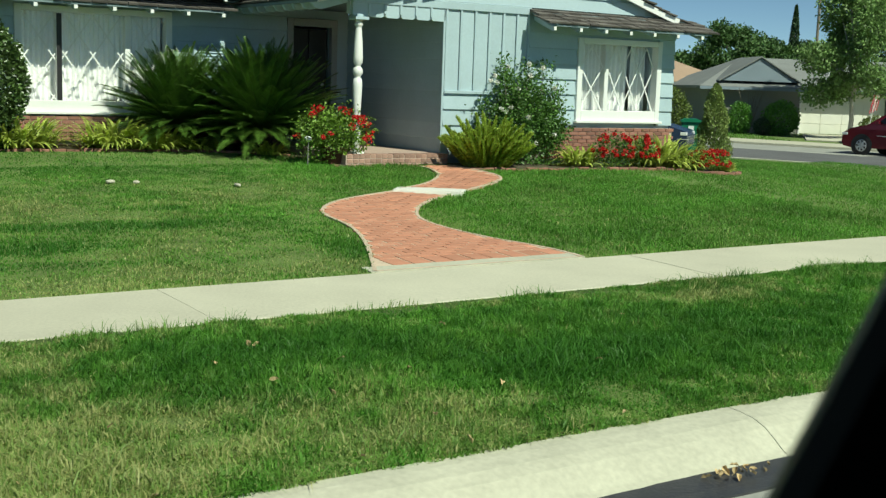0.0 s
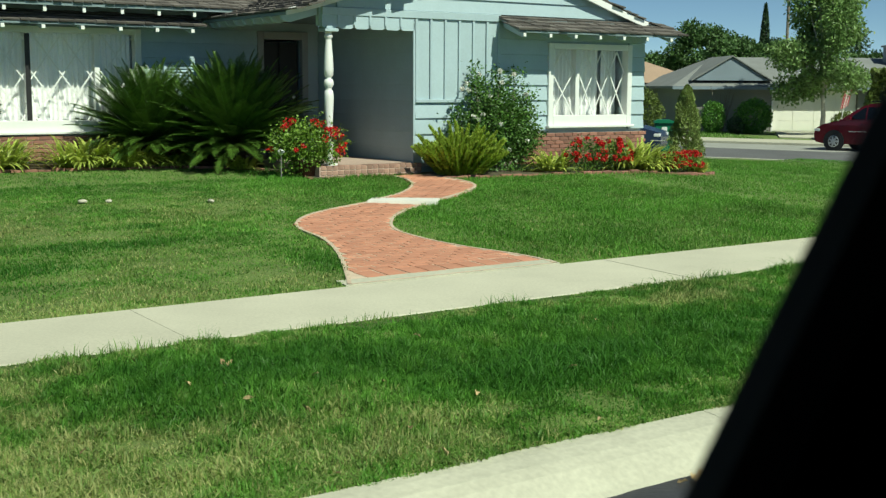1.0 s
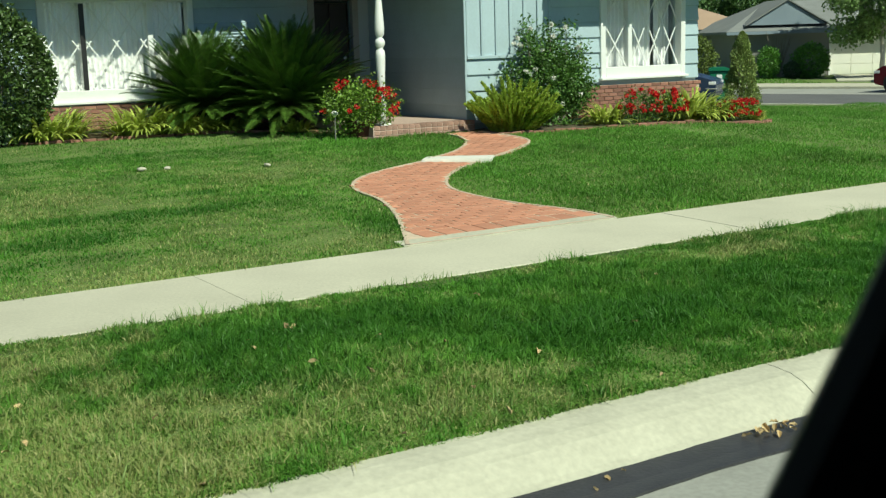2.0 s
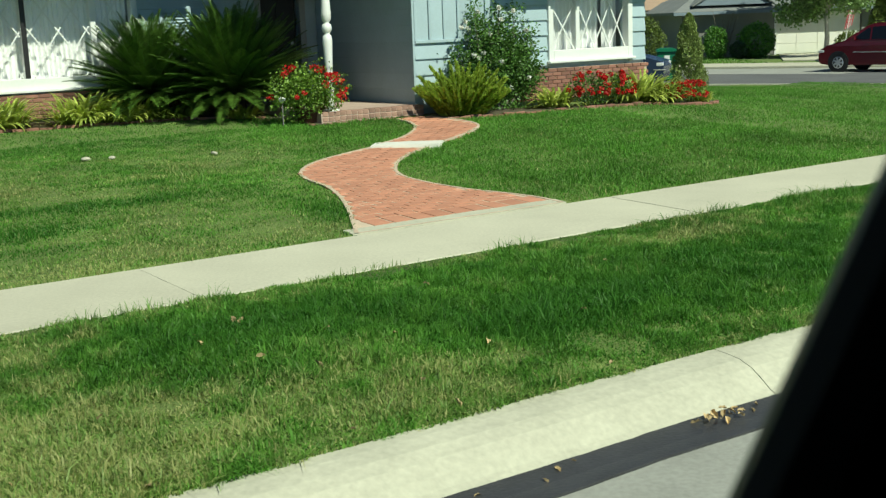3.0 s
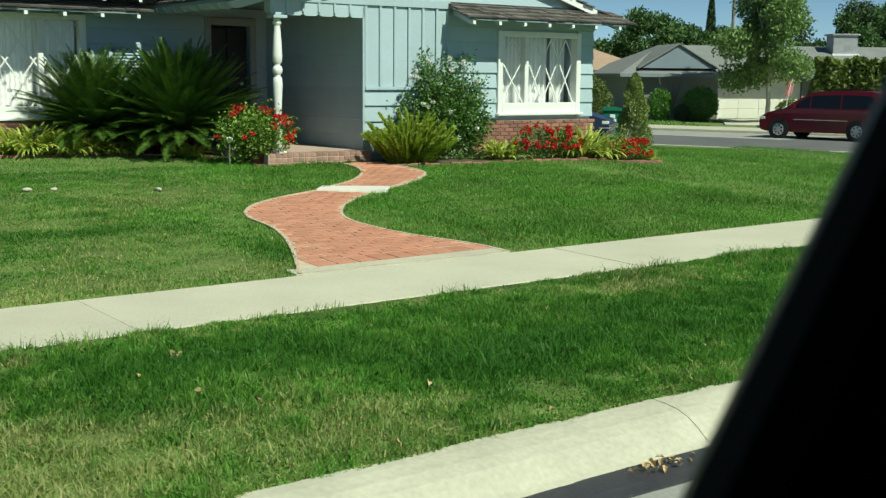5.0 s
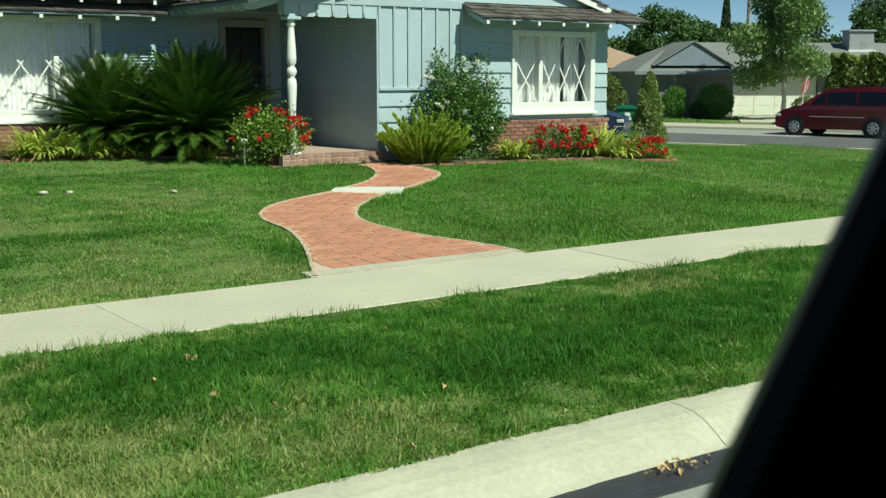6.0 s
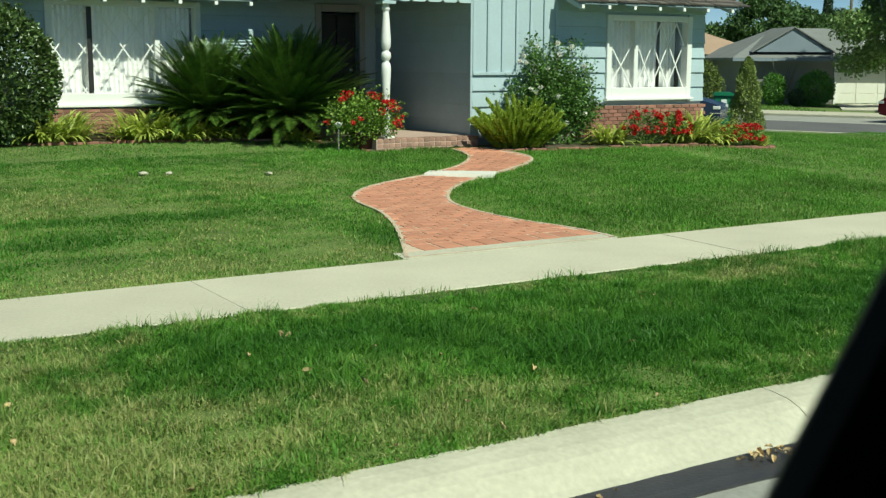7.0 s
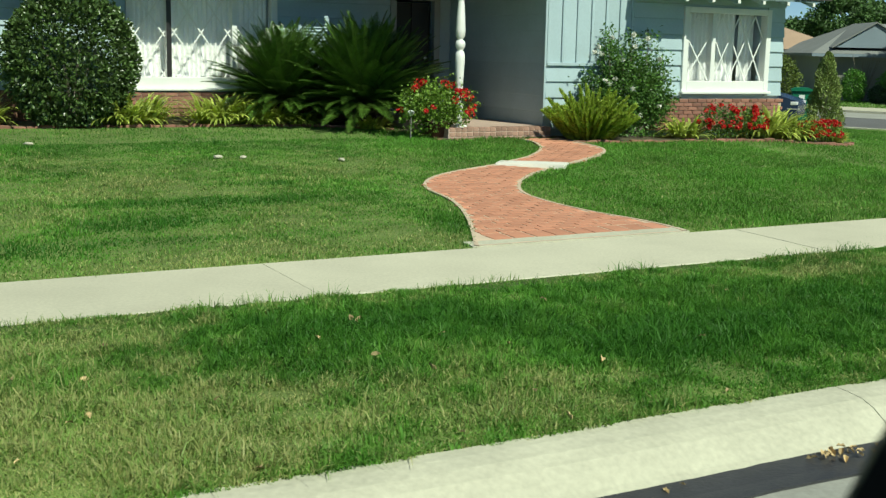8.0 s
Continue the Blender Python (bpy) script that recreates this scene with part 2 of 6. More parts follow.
def lathe(bm, profile, sides=16, centre=(0, 0)):
    rings = [[bm.verts.new((centre[0] + r * math.cos(t), centre[1] + r * math.sin(t), z)) for t in (2 * math.pi * s / sides for s in range(sides))] for r, z in profile]
    for r0, r1 in zip(rings, rings[1:]):
        for s in range(sides):
            bm.faces.new((r0[s], r0[(s + 1) % sides], r1[(s + 1) % sides], r1[s]))
    bm.faces.new(rings[0][::-1])
    bm.faces.new(rings[-1])


def tri_mesh(name, verts, faces, attr=None):
    """A mesh from arrays; attr: one float a vertex, stored as dry."""
    verts, faces = np.asarray(verts, np.float32), np.asarray(faces, np.int32)
    me = bpy.data.meshes.new(name)
    k = faces.shape[1]
    me.vertices.add(len(verts))
    me.vertices.foreach_set("co", verts.ravel())
    me.loops.add(faces.size)
    me.loops.foreach_set("vertex_index", faces.ravel())
    me.polygons.add(len(faces))
    me.polygons.foreach_set("loop_start", np.arange(0, faces.size, k, dtype=np.int32))
    if attr is not None:
        a = me.attributes.new("dry", "FLOAT", "POINT")
        a.data.foreach_set("value", np.asarray(attr, np.float32))
    me.update(calc_edges=True)
    return me


RNG = np.random.default_rng(7)


def unit(v):
    return v / np.maximum(np.linalg.norm(v, axis=-1, keepdims=True), 1e-9)


def leaf_mesh(name, pos, out, size, aspect=0.55, spread=0.8, fold=0.15):
    """Small pointed leaves at pos, turned roughly along out; each is two triangles folded at the rib."""
    n = len(pos)
    d = unit(unit(out) + RNG.normal(0, spread, (n, 3)))
    side = unit(np.cross(d, RNG.normal(0, 1, (n, 3))))
    nor = np.cross(d, side)
    s = (size * RNG.uniform(0.65, 1.25, n))[:, None]
    p0, p2 = pos - d * s * 0.5, pos + d * s * 0.5
    mid = pos + nor * s * fold
    p1, p3 = mid + side * s * aspect * 0.5, mid - side * s * aspect * 0.5
    verts = np.stack([p0, p1, p2, p3], 1).reshape(-1, 3)
    k = np.arange(n)[:, None] * 4
    faces = np.concatenate([k + [0, 1, 2], k + [0, 2, 3]], 0)
    return tri_mesh(name, verts, faces)


def ball_points(n, centre, radii, inner=0.55, lump=0.18, freq=2.2, seed=0):
    """Points in the outer shell of an uneven ball, with their outward ways."""
    d = unit(RNG.normal(0, 1, (n, 3)))
    ph = np.random.default_rng(seed).uniform(0, 6.28, (4, 3))
    w = sum(np.sin(d @ (np.array([freq * (k + 1), freq * 1.3, freq * 0.7])[np.roll(np.arange(3), k)]) * (1.5 + k) + ph[k, 0]) for k in range(4)) / 4
    r = (inner + (1 - inner) * RNG.random(n) ** 0.5) * (1 + lump * w)
    return np.asarray(centre) + d * r[:, None] * np.asarray(radii), d


# ---- ground ----
def far_kerb(b):
    """The far kerb of the cross street, in the street's plan."""
    return 36.6 + (31 - b) * 0.415


def ground_sheet():
    aa = np.unique(np.concatenate([np.linspace(-500, -30, 12), np.arange(-30, 46, 0.8), np.linspace(46, 80, 8), np.linspace(80, 700, 12)]))
    bb = np.unique(np.concatenate([np.linspace(-500, -14, 10), [-13, 3.4, 3.5, 4.3, 4.38, 5, 6, 7, 7.43, 7.45, 8.66, 8.68], np.arange(9, 30, 0.75), np.linspace(30, 80, 11), np.linspace(80, 700, 12)]))
    verts = []
    for b in bb:
        for a in aa:
            z = soil(a, b)
            if b < 4.35:
                z = -0.12 if b > -13.5 else 0.1
            elif 7.44 < b < 8.67:
                z -= 0.06
            far = far_kerb(min(max(b, -30), 60))
            if a > far - 13.0:
                z = -0.32 if a < far + 0.6 else -0.15
            verts.append(street(a, b, z))
    na = len(aa)
    faces = [(j * na + i, j * na + i + 1, (j + 1) * na + i + 1, (j + 1) * na + i) for j in range(len(bb) - 1) for i in range(na - 1)]
    ob = link_mesh("ground", tri_mesh("ground", verts, faces), M_THATCH)
    tagged(ob, "brown soil and thatch under the green lawns", "ground", kind="structure")


ground_sheet()


def street_strip(name, mat, label, profile, a0, a1, kind="structure", category=""):
    """A strip along the street with the section profile of (b, z), with thickness; follows the fall of the land."""
    aa = list(np.arange(a0, a1, 1.0)) + [a1]
    bm = bmesh.new()
    rows = []
    for a in aa:
        drop = -fall(a)
        rows.append([bm.verts.new(street(a, b, z + drop)) for b, z in profile])
    n = len(profile)
    for r0, r1 in zip(rows, rows[1:]):
        for k in range(n):
            bm.faces.new((r0[k], r1[k], r1[(k + 1) % n], r0[(k + 1) % n]))
    bm.faces.new(rows[0])
    bm.faces.new(rows[-1][::-1])
    bmesh.ops.recalc_face_normals(bm, faces=bm.faces[:])
    return tagged(part(name, bm, mat), label, category or name, kind=kind)


street_strip("road", M_ASPHALT, "grey asphalt road surface beside the gutter", [(-9.0, 0.02), (3.02, 0.0), (3.02, -0.1), (-9.0, -0.1)], -40, 24.4)
street_strip("gutter", M_PAN, "smooth grey concrete gutter pan along the kerb", [(3.024, 0.004), (3.70, -0.012), (3.70, -0.1), (3.024, -0.1)], -40, 24.4)


def wet_strip():
    bm = bmesh.new()
    rows = []
    for k in range(261):
        a = -14 + k * 0.1
        lo = 3.66 + 0.035 * noise.noise((a * 0.9, 0, 0)) + 0.012 * noise.noise((a * 6, 3, 0))
        hi = 3.925 + 0.02 * noise.noise((a * 1.1, 7, 0)) + 0.012 * noise.noise((a * 7, 9, 0))
        drop = -fall(a)
        rows.append([bm.verts.new(street(a, b, z + drop)) for b, z in ((lo, 0.002), (3.78, 0.003), (hi, 0.016), (hi, -0.06), (lo, -0.06))])
    for r0, r1 in zip(rows, rows[1:]):
        for k in range(5):
            bm.faces.new((r0[k], r1[k], r1[(k + 1) % 5], r0[(k + 1) % 5]))
    bm.faces.new(rows[0])
    bm.faces.new(rows[-1][::-1])
    bmesh.ops.recalc_face_normals(bm, faces=bm.faces[:])
    tagged(part("gutter_silt", bm, M_WET), "dark damp silt lying along the gutter", "silt", kind="structure")


wet_strip()


def kerb():
    """Rolled concrete kerb in cast lengths with open joints."""
    root = tagged(new("kerb"), "pale cream concrete rolled kerb with worn edge", "kerb", kind="structure")
    prof = [(3.70, -0.016), (3.92, 0.008), (3.97, 0.03), (4.03, 0.075), (4.10, 0.118), (4.18, 0.146), (4.28, 0.162), (4.37, 0.165), (4.385, 0.155), (4.385, -0.1), (3.70, -0.1)]
    joints = [-22, -16, -10.6, -4.3, 4.85, 11.2, 17.5, 24.2]
    for j0, j1 in zip(joints, joints[1:]):
        aa = [j0 + 0.003] + [a for a in np.arange(math.ceil(j0 / 0.25) * 0.25, j1, 0.25) if j0 + 0.02 < a < j1 - 0.02] + [j1 - 0.003]
        bm = bmesh.new()
        rows = []
        for a in aa:
            drop = -fall(a)
            wob = 0.022 * noise.noise((a * 1.7, 1, 0)) + 0.012 * noise.noise((a * 6.0, 2, 0))
            rows.append([bm.verts.new(street(a, b + (wob if 4.3 < b else 0), z + drop + (0.004 * noise.noise((a * 3, b * 8, 0)) if z > 0 else 0))) for b, z in prof])
        n = len(prof)
        for r0, r1 in zip(rows, rows[1:]):
            for k in range(n):
                bm.faces.new((r0[k], r1[k], r1[(k + 1) % n], r0[(k + 1) % n]))
        bm.faces.new(rows[0])
        bm.faces.new(rows[-1][::-1])
        bmesh.ops.recalc_face_normals(bm, faces=bm.faces[:])
        part("kerb_length", bm, M_KERB, root, smooth=False)


kerb()


def sidewalk():
    root = tagged(new("pavement"), "pale concrete pavement slabs with narrow joints", "pavement", kind="structure")
    joints = [-21.4, -16.5, -11.6, -6.7, -1.75, 3.15, 8.05, 12.95, 17.9, 22.8]
    for j0, j1 in zip(joints, joints[1:]):
        bm = bmesh.new()
        aa = np.linspace(j0 + (0.007 if j0 == 8.05 else 0.002), j1 - (0.007 if j1 == 8.05 else 0.002), 7)
        prof = [(7.42, 0.186), (7.45, 0.206), (8.05, 0.220), (8.655, 0.232), (8.67, 0.226), (8.67, 0.09), (7.42, 0.09)]
        rows = [[bm.verts.new(street(a, b, z - fall(a))) for b, z in prof] for a in aa]
        n = len(prof)
        for r0, r1 in zip(rows, rows[1:]):
            for k in range(n):
                bm.faces.new((r0[k], r1[k], r1[(k + 1) % n], r0[(k + 1) % n]))
        bm.faces.new(rows[0])
        bm.faces.new(rows[-1][::-1])
        bmesh.ops.recalc_face_normals(bm, faces=bm.faces[:])
        part("slab", bm, M_CONC, root)


sidewalk()

# garden path outline in the street's plan
PATH_L = [(5.12, 8.68), (5.39, 9.2), (5.71, 9.84), (5.99, 10.5), (6.14, 11.0), (6.17, 11.4), (6.22, 11.72), (6.4, 12.08), (6.72, 12.48), (7.17, 12.81), (7.62, 13.05), (8.01, 13.24), (8.46, 13.48), (8.86, 13.72), (9.36, 14.18), (9.8, 14.74), (10.05, 15.3), (10.1, 15.75)]
PATH_R = [(7.45, 8.68), (7.46, 9.03), (7.36, 9.4), (7.22, 9.75), (7.13, 10.15), (7.09, 10.62), (7.13, 11.05), (7.27, 11.4), (7.56, 11.84), (7.96, 12.29), (8.47, 12.68), (9.13, 13.06), (9.72, 13.46), (10.23, 13.82), (10.55, 14.16), (10.75, 14.6), (10.78, 15.1), (10.75, 15.75)]


def smooth_line(pts, n=40):
    """Even points along a rounded polyline."""
    pts = np.array(pts)
    for _ in range(2):
        q = [pts[0]]
        for p0, p1 in zip(pts, pts[1:]):
            q += [p0 * 0.75 + p1 * 0.25, p0 * 0.25 + p1 * 0.75]
        pts = np.array(q + [pts[-1]])
    s = np.concatenate([[0], np.cumsum(np.linalg.norm(np.diff(pts, axis=0), axis=1))])
    t = np.linspace(0, s[-1], n)
    return np.stack([np.interp(t, s, pts[:, k]) for k in (0, 1)], 1)


EDGE_L, EDGE_R = smooth_line(PATH_L, 60), smooth_line(PATH_R, 60)
PATH_POLY = np.concatenate([EDGE_L, EDGE_R[::-1]])


def inside(a, b, poly):
    """Which of the places (arrays) lie in the polygon."""
    a, b = np.asarray(a, float), np.asarray(b, float)
    r = np.zeros(a.shape, bool)
    x0, y0 = poly[-1]
    for x1, y1 in poly:
        c = (y1 > b) != (y0 > b)
        r ^= c & (a < (x0 - x1) * (b - y1) / ((y0 - y1) if abs(y0 - y1) > 1e-12 else 1e-12) + x1)
        x0, y0 = x1, y1
    return r


def path_z(a, b):
    return soil(a, b) + (0.03 if b + 0.70 * a > 19.10 else 0.012)


# ---- house ----
FLOOR = 0.71
house = thing("house", HOUSE, "pale blue single-storey ranch house with white trim and shingle roofs", "house")
WING = 3.3       # the recessed wing's wall stands this far behind the front wall


def wall_with_hole(name, u0, u1, y0, y1, z0, z1, hole=None, mat=M_SIDING):
    if hole is None:
        return part(name, boxes((u0, u1, y0, y1, z0, z1)), mat, house)
    h0, h1, k0, k1 = hole
    return part(name, boxes((u0, h0, y0, y1, z0, z1), (h1, u1, y0, y1, z0, z1), (h0, h1, y0, y1, z0, k0), (h0, h1, y0, y1, k1, z1)), mat, house)


RW = (2.86, 4.66, 1.40, 2.64)          # right window opening: u0 u1 z0 z1
LW = (-5.93, -3.52, 1.31, 2.80)        # wide window opening of the recessed wing
wall_with_hole("front_wall", 0.0, 5.08, 0.02, 0.17, 0.35, 3.16, RW)
wall_with_hole("wing_wall", -9.5, -1.22, WING + 0.02, WING + 0.17, 0.4, 3.4, LW)
wall_with_hole("door_wall", -1.22, 0.0, WING + 0.02, WING + 0.17, 0.4, 3.4, (-1.16, -0.36, FLOOR, 2.80))
part("porch_side_wall", boxes((0.0, 0.15, 0.17, WING, 0.35, 3.16)), M_SIDING, house)
part("end_wall", boxes((4.93, 5.08, 0.17, 9.0, 0.35, 3.1)), M_SIDING, house)
part("rear_wall", boxes((-9.5, 5.08, 9.0, 9.15, 0.35, 3.2)), M_SIDING, house)
part("far_end_wall", boxes((-9.5, -9.35, WING + 0.17, 9.0, 0.35, 3.2)), M_SIDING, house)
part("inner_ceiling", boxes((-9.3, 4.9, WING + 0.2, 8.9, 3.0, 3.05), (0.2, 4.9, 0.2, WING + 0.2, 3.0, 3.05)), M_WHITE, house)
part("inner_floor", boxes((-9.3, 4.9, WING + 0.2, 8.9, 0.5, 0.75), (0.2, 4.9, 0.2, WING + 0.2, 0.5, 0.75)), M_DARK, house)

# gable triangle over the front wall, with wide lap boards
GC, GH, GZ, GS = 1.43, 3.78, 3.07, 0.33     # ridge place, half width, eave height, slope
bm = bmesh.new()
prism(bm, [(GC - GH + 0.35, 3.16), (GC + GH - 0.2, 3.16), (GC, GZ + GS * GH - 0.04)], 0.03, 0.15)
part("gable_wall", bm, M_SIDING, house)
for k in range(5):
    z0 = 3.17 + 0.225 * k
    half = GH - (z0 + 0.2 - GZ) / GS
    if half > 0.2:
        bm = bmesh.new()
        prism(bm, [(-0.012, z0), (-0.030, z0 + 0.006), (0.0, z0 + 0.222), (0.02, z0 + 0.222), (0.02, z0)], GC - half, GC + half)
        for v in bm.verts:
            v.co = Vector((v.co.y, v.co.x + 0.005, v.co.z))
        bmesh.ops.recalc_face_normals(bm, faces=bm.faces[:])
        part("lap_board", bm, M_SIDING, house)
# trim board between gable and wall, over porch and panels
part("trim_board", boxes((-1.72, 1.72, -0.05, 0.018, 3.05, 3.17), bevel=0.006), M_SIDING, house)

# upright boards and battens
for k in range(6):
    u = 0.0 + 0.285 * k
    part("upright_board", boxes((u + 0.004, u + 0.281, -0.012 - 0.003 * (k % 2), 0.019, 1.745, 3.05), bevel=0.003), M_SIDING, house)
for k in range(7):
    u = min(0.022 + 0.285 * k, 1.685)
    part("batten", boxes((u - 0.022, u + 0.022, -0.040, -0.016, 1.745, 3.048), bevel=0.004), M_SIDING, house)
part("belt_rail", boxes((0.0, 1.71, -0.055, 0.018, 1.69, 1.745), bevel=0.006), M_SIDING, house)


def lap(u0, u1, z0, z1, y):
    """One lap board, thicker at its foot."""
    bm = bmesh.new()
    prism(bm, [(-0.034, z0), (-0.038, z0 + 0.01), (-0.010, z1), (0.018, z1), (0.018, z0)], u0, u1)
    for v in bm.verts:
        v.co = Vector((v.co.y, v.co.x + y, v.co.z))
    bmesh.ops.recalc_face_normals(bm, faces=bm.faces[:])
    part("lap_board", bm, M_SIDING, house)


for k in range(6):                      # under the belt rail
    z1 = 1.69 - 0.262 * k
    lap(0.0, 1.71, max(z1 - 0.258, 0.5), z1, 0.0)
    if z1 - 0.262 < 0.55:
        break
for k in range(8):                      # round the right window
    z1 = 3.03 - 0.262 * k
    z0 = z1 - 0.258
    if z1 < 1.2:
        break
    if z1 > RW[2] - 0.1 and z0 < RW[3] + 0.1:
        lap(1.715, RW[0] - 0.05, z0, z1, 0.0)
        lap(RW[1] + 0.05, 5.10, z0, z1, 0.0)
    else:
        lap(1.715, 5.10, max(z0, 1.16), z1, 0.0)
for k in range(9):                      # recessed wing
    z1 = 3.2 - 0.262 * k
    z0 = z1 - 0.258
    if z1 < 1.25:
        break
    if z1 > LW[2] and z0 < LW[3]:
        lap(LW[1] + 0.06, -1.26, z0, z1, WING)
        lap(-9.4, LW[0] - 0.06, z0, z1, WING)
    else:
        lap(-9.4, -1.26, z0, z1, WING)
for k in range(9):                      # porch side wall, boards face the porch
    z1 = 3.03 - 0.262 * k
    bm = bmesh.new()
    prism(bm, [(-0.026, z1 - 0.258), (-0.030, z1 - 0.25), (-0.008, z1), (-0.001, z1), (-0.001, z1 - 0.258)], 0.051, WING)
    bmesh.ops.recalc_face_normals(bm, faces=bm.faces[:])
    part("lap_board", bm, M_SIDING, house)
for k, (u0, u1) in enumerate(((-3.05, -2.45),)):   # louvred shutter beside the wide window
    sh = part("shutter", boxes((u0, u0 + 0.05, WING - 0.08, WING - 0.04, 1.3, 2.42), (u1 - 0.05, u1, WING - 0.08, WING - 0.04, 1.3, 2.42),
                               (u0, u1, WING - 0.08, WING - 0.04, 2.36, 2.42), (u0, u1, WING - 0.08, WING - 0.04, 1.3, 1.36)), M_SIDING, house)
    for j in range(18):
        bm = bmesh.new()
        box(bm, u0 + 0.05, u1 - 0.05, -0.018, 0.018, -0.004, 0.004, Matrix.Translation((0, WING - 0.06, 1.39 + j * 0.054)) @ Matrix.Rotation(radians(40), 4, "X"))
        part("slat", bm, M_SIDING, sh)


def window(parent, u0, u1, z0, z1, y, mullions, lattice, group):
    """A white window with a diamond lattice on its lower panes, sill and curtains behind."""
    win = part("window", boxes((u0 - 0.09, u0 + 0.02, y - 0.07, y + 0.10, z0 - 0.12, z1 + 0.09), (u1 - 0.02, u1 + 0.09, y - 0.07, y + 0.10, z0 - 0.12, z1 + 0.09),
                               (u0 + 0.02, u1 - 0.02, y - 0.07, y + 0.10, z1 - 0.01, z1 + 0.09), (u0 + 0.02, u1 - 0.02, y - 0.07, y + 0.10, z0 - 0.12, z0 + 0.06), bevel=0.006), M_WHITE, parent, "white painted window surround")
    part("sill", boxes((u0 - 0.12, u1 + 0.12, y - 0.13, y + 0.02, z0 - 0.165, z0 - 0.118), bevel=0.008), M_WHITE, win)
    edges = [u0 + 0.02] + [m for m in mullions] + [u1 - 0.02]
    for m in mullions:
        part("mullion", boxes((m - 0.045, m + 0.045, y - 0.045, y + 0.08, z0 + 0.06, z1 - 0.012), bevel=0.005), M_WHITE, win)
    for e0, e1 in zip(edges, edges[1:]):
        g = part("pane", boxes((e0 + 0.01, e1 - 0.01, y + 0.035, y + 0.039, z0 + 0.055, z1 - 0.005)), M_GLASS, win)
        g.visible_shadow = False
    for e0, e1, pitch, zt, steep in lattice:
        # slim bars crossing into diamonds
        dz = pitch * steep
        lo, hi = z0 + 0.06, zt
        n = int((e1 - e0) / pitch) + 4
        for s in (1, -1):
            for j in range(-6, n + 6):
                a0 = e0 + j * pitch if s > 0 else e1 - j * pitch
                t0, t1 = 0.0, (hi - lo) / dz
                ua, ub = a0, a0 + s * t1 * pitch
                za, zb = lo, hi
                # keep the run between e0 and e1
                for lim, sign in ((e0, 1), (e1, -1)):
                    if (ua - lim) * sign < 0 and (ub - lim) * sign > 0:
                        f = (lim - ua) / (ub - ua)
                        ua, za = lim, za + f * (zb - za)
                    elif (ub - lim) * sign < 0 and (ua - lim) * sign > 0:
                        f = (lim - ua) / (ub - ua)
                        ub, zb = lim, za + f * (zb - za)
                if zb - za < 0.05 or min(ua, ub) < e0 - 1e-6 or max(ua, ub) > e1 + 1e-6:
                    continue
                bm = bmesh.new()
                off = y + 0.012 + 0.009 * (s > 0)
                bar(bm, (ua, off, za), (ub, off, zb), 0.024, 0.008, up=(0, 1, 0))
                part("lattice_bar", bm, M_WHITE, win)
    return win


window(house, RW[0], RW[1], RW[2], RW[3], 0.0, [3.45], [(RW[0] + 0.03, 3.405, 0.50, 2.61, 1.5), (3.495, RW[1] - 0.03, 0.37, 2.61, 2.0)], "")
window(house, LW[0], LW[1], LW[2], LW[3], WING, [-5.32, -4.19], [(LW[0] + 0.03, -5.365, 0.46, 2.74, 1.42), (-5.275, -4.235, 0.46, 2.74, 1.42), (-4.145, LW[1] - 0.03, 0.46, 2.74, 1.42)], "")
# dark meeting rail of the wide window's sliding sash
part("sash_rail", boxes((-5.36, -5.28, WING - 0.06, WING - 0.047, LW[2] + 0.06, LW[3] - 0.03)), M_DOOR, house)


def curtain(u0, u1, z0, z1, y, pitch, depth, label):
    """A cloth hanging in deep pleats, pitch wide and depth deep."""
    n = int((u1 - u0) / pitch * 8)
    bm = bmesh.new()
    cols = []
    for k in range(n + 1):
        u = u0 + (u1 - u0) * k / n
        w = depth * 0.5 * math.sin(6.283 * (u / pitch + 0.25 * math.sin(u * 5.3))) + 0.006 * math.sin(u * 9 + 1)
        cols.append([bm.verts.new((u, y + w * f + off, z)) for off in (0.0, 0.006) for z, f in ((z0, 1.0), ((z0 + z1) / 2, 0.9), (z1, 0.75))])
    for c0, c1 in zip(cols, cols[1:]):
        for j, k in ((0, 1), (1, 2), (2, 5), (5, 4), (4, 3), (3, 0)):
            bm.faces.new((c0[j], c1[j], c1[k], c0[k]))
    bm.faces.new([cols[0][k] for k in (0, 1, 2, 5, 4, 3)])
    bm.faces.new([cols[-1][k] for k in (3, 4, 5, 2, 1, 0)])
    bmesh.ops.recalc_face_normals(bm, faces=bm.faces[:])
    ob = part("curtain", bm, M_CURTAIN)
    ob.matrix_basis = HOUSE.copy()
    tagged(ob, label, "curtain", "window curtains")


curtain(-5.91, -3.54, 1.33, 2.82, WING + 0.24, 0.088, 0.055, "white pleated curtain hanging behind the wide window")
curtain(2.88, 4.26, 1.42, 2.66, 0.34, 0.10, 0.06, "white sheer curtain drawn across most of the window")
curtain(4.32, 4.68, 1.42, 2.66, 0.34, 0.09, 0.06, "white curtain gathered at the window's end")

# front door in its grey casing
door = part("door", boxes((-1.10, -0.42, WING + 0.08, WING + 0.12, FLOOR, 2.75), bevel=0.004), M_DOOR, house, "dark front door behind a screen")
part("door_casing", boxes((-1.27, -1.15, WING - 0.06, WING + 0.05, FLOOR, 2.93), (-0.38, -0.26, WING - 0.06, WING + 0.05, FLOOR, 2.93), (-1.15, -0.38, WING - 0.06, WING + 0.05, 2.79, 2.93), bevel=0.006), M_CASING, door, "grey-white door casing")
part("screen_stile", boxes((-0.80, -0.74, WING + 0.03, WING + 0.06, FLOOR, 2.75)), M_DOOR, door)
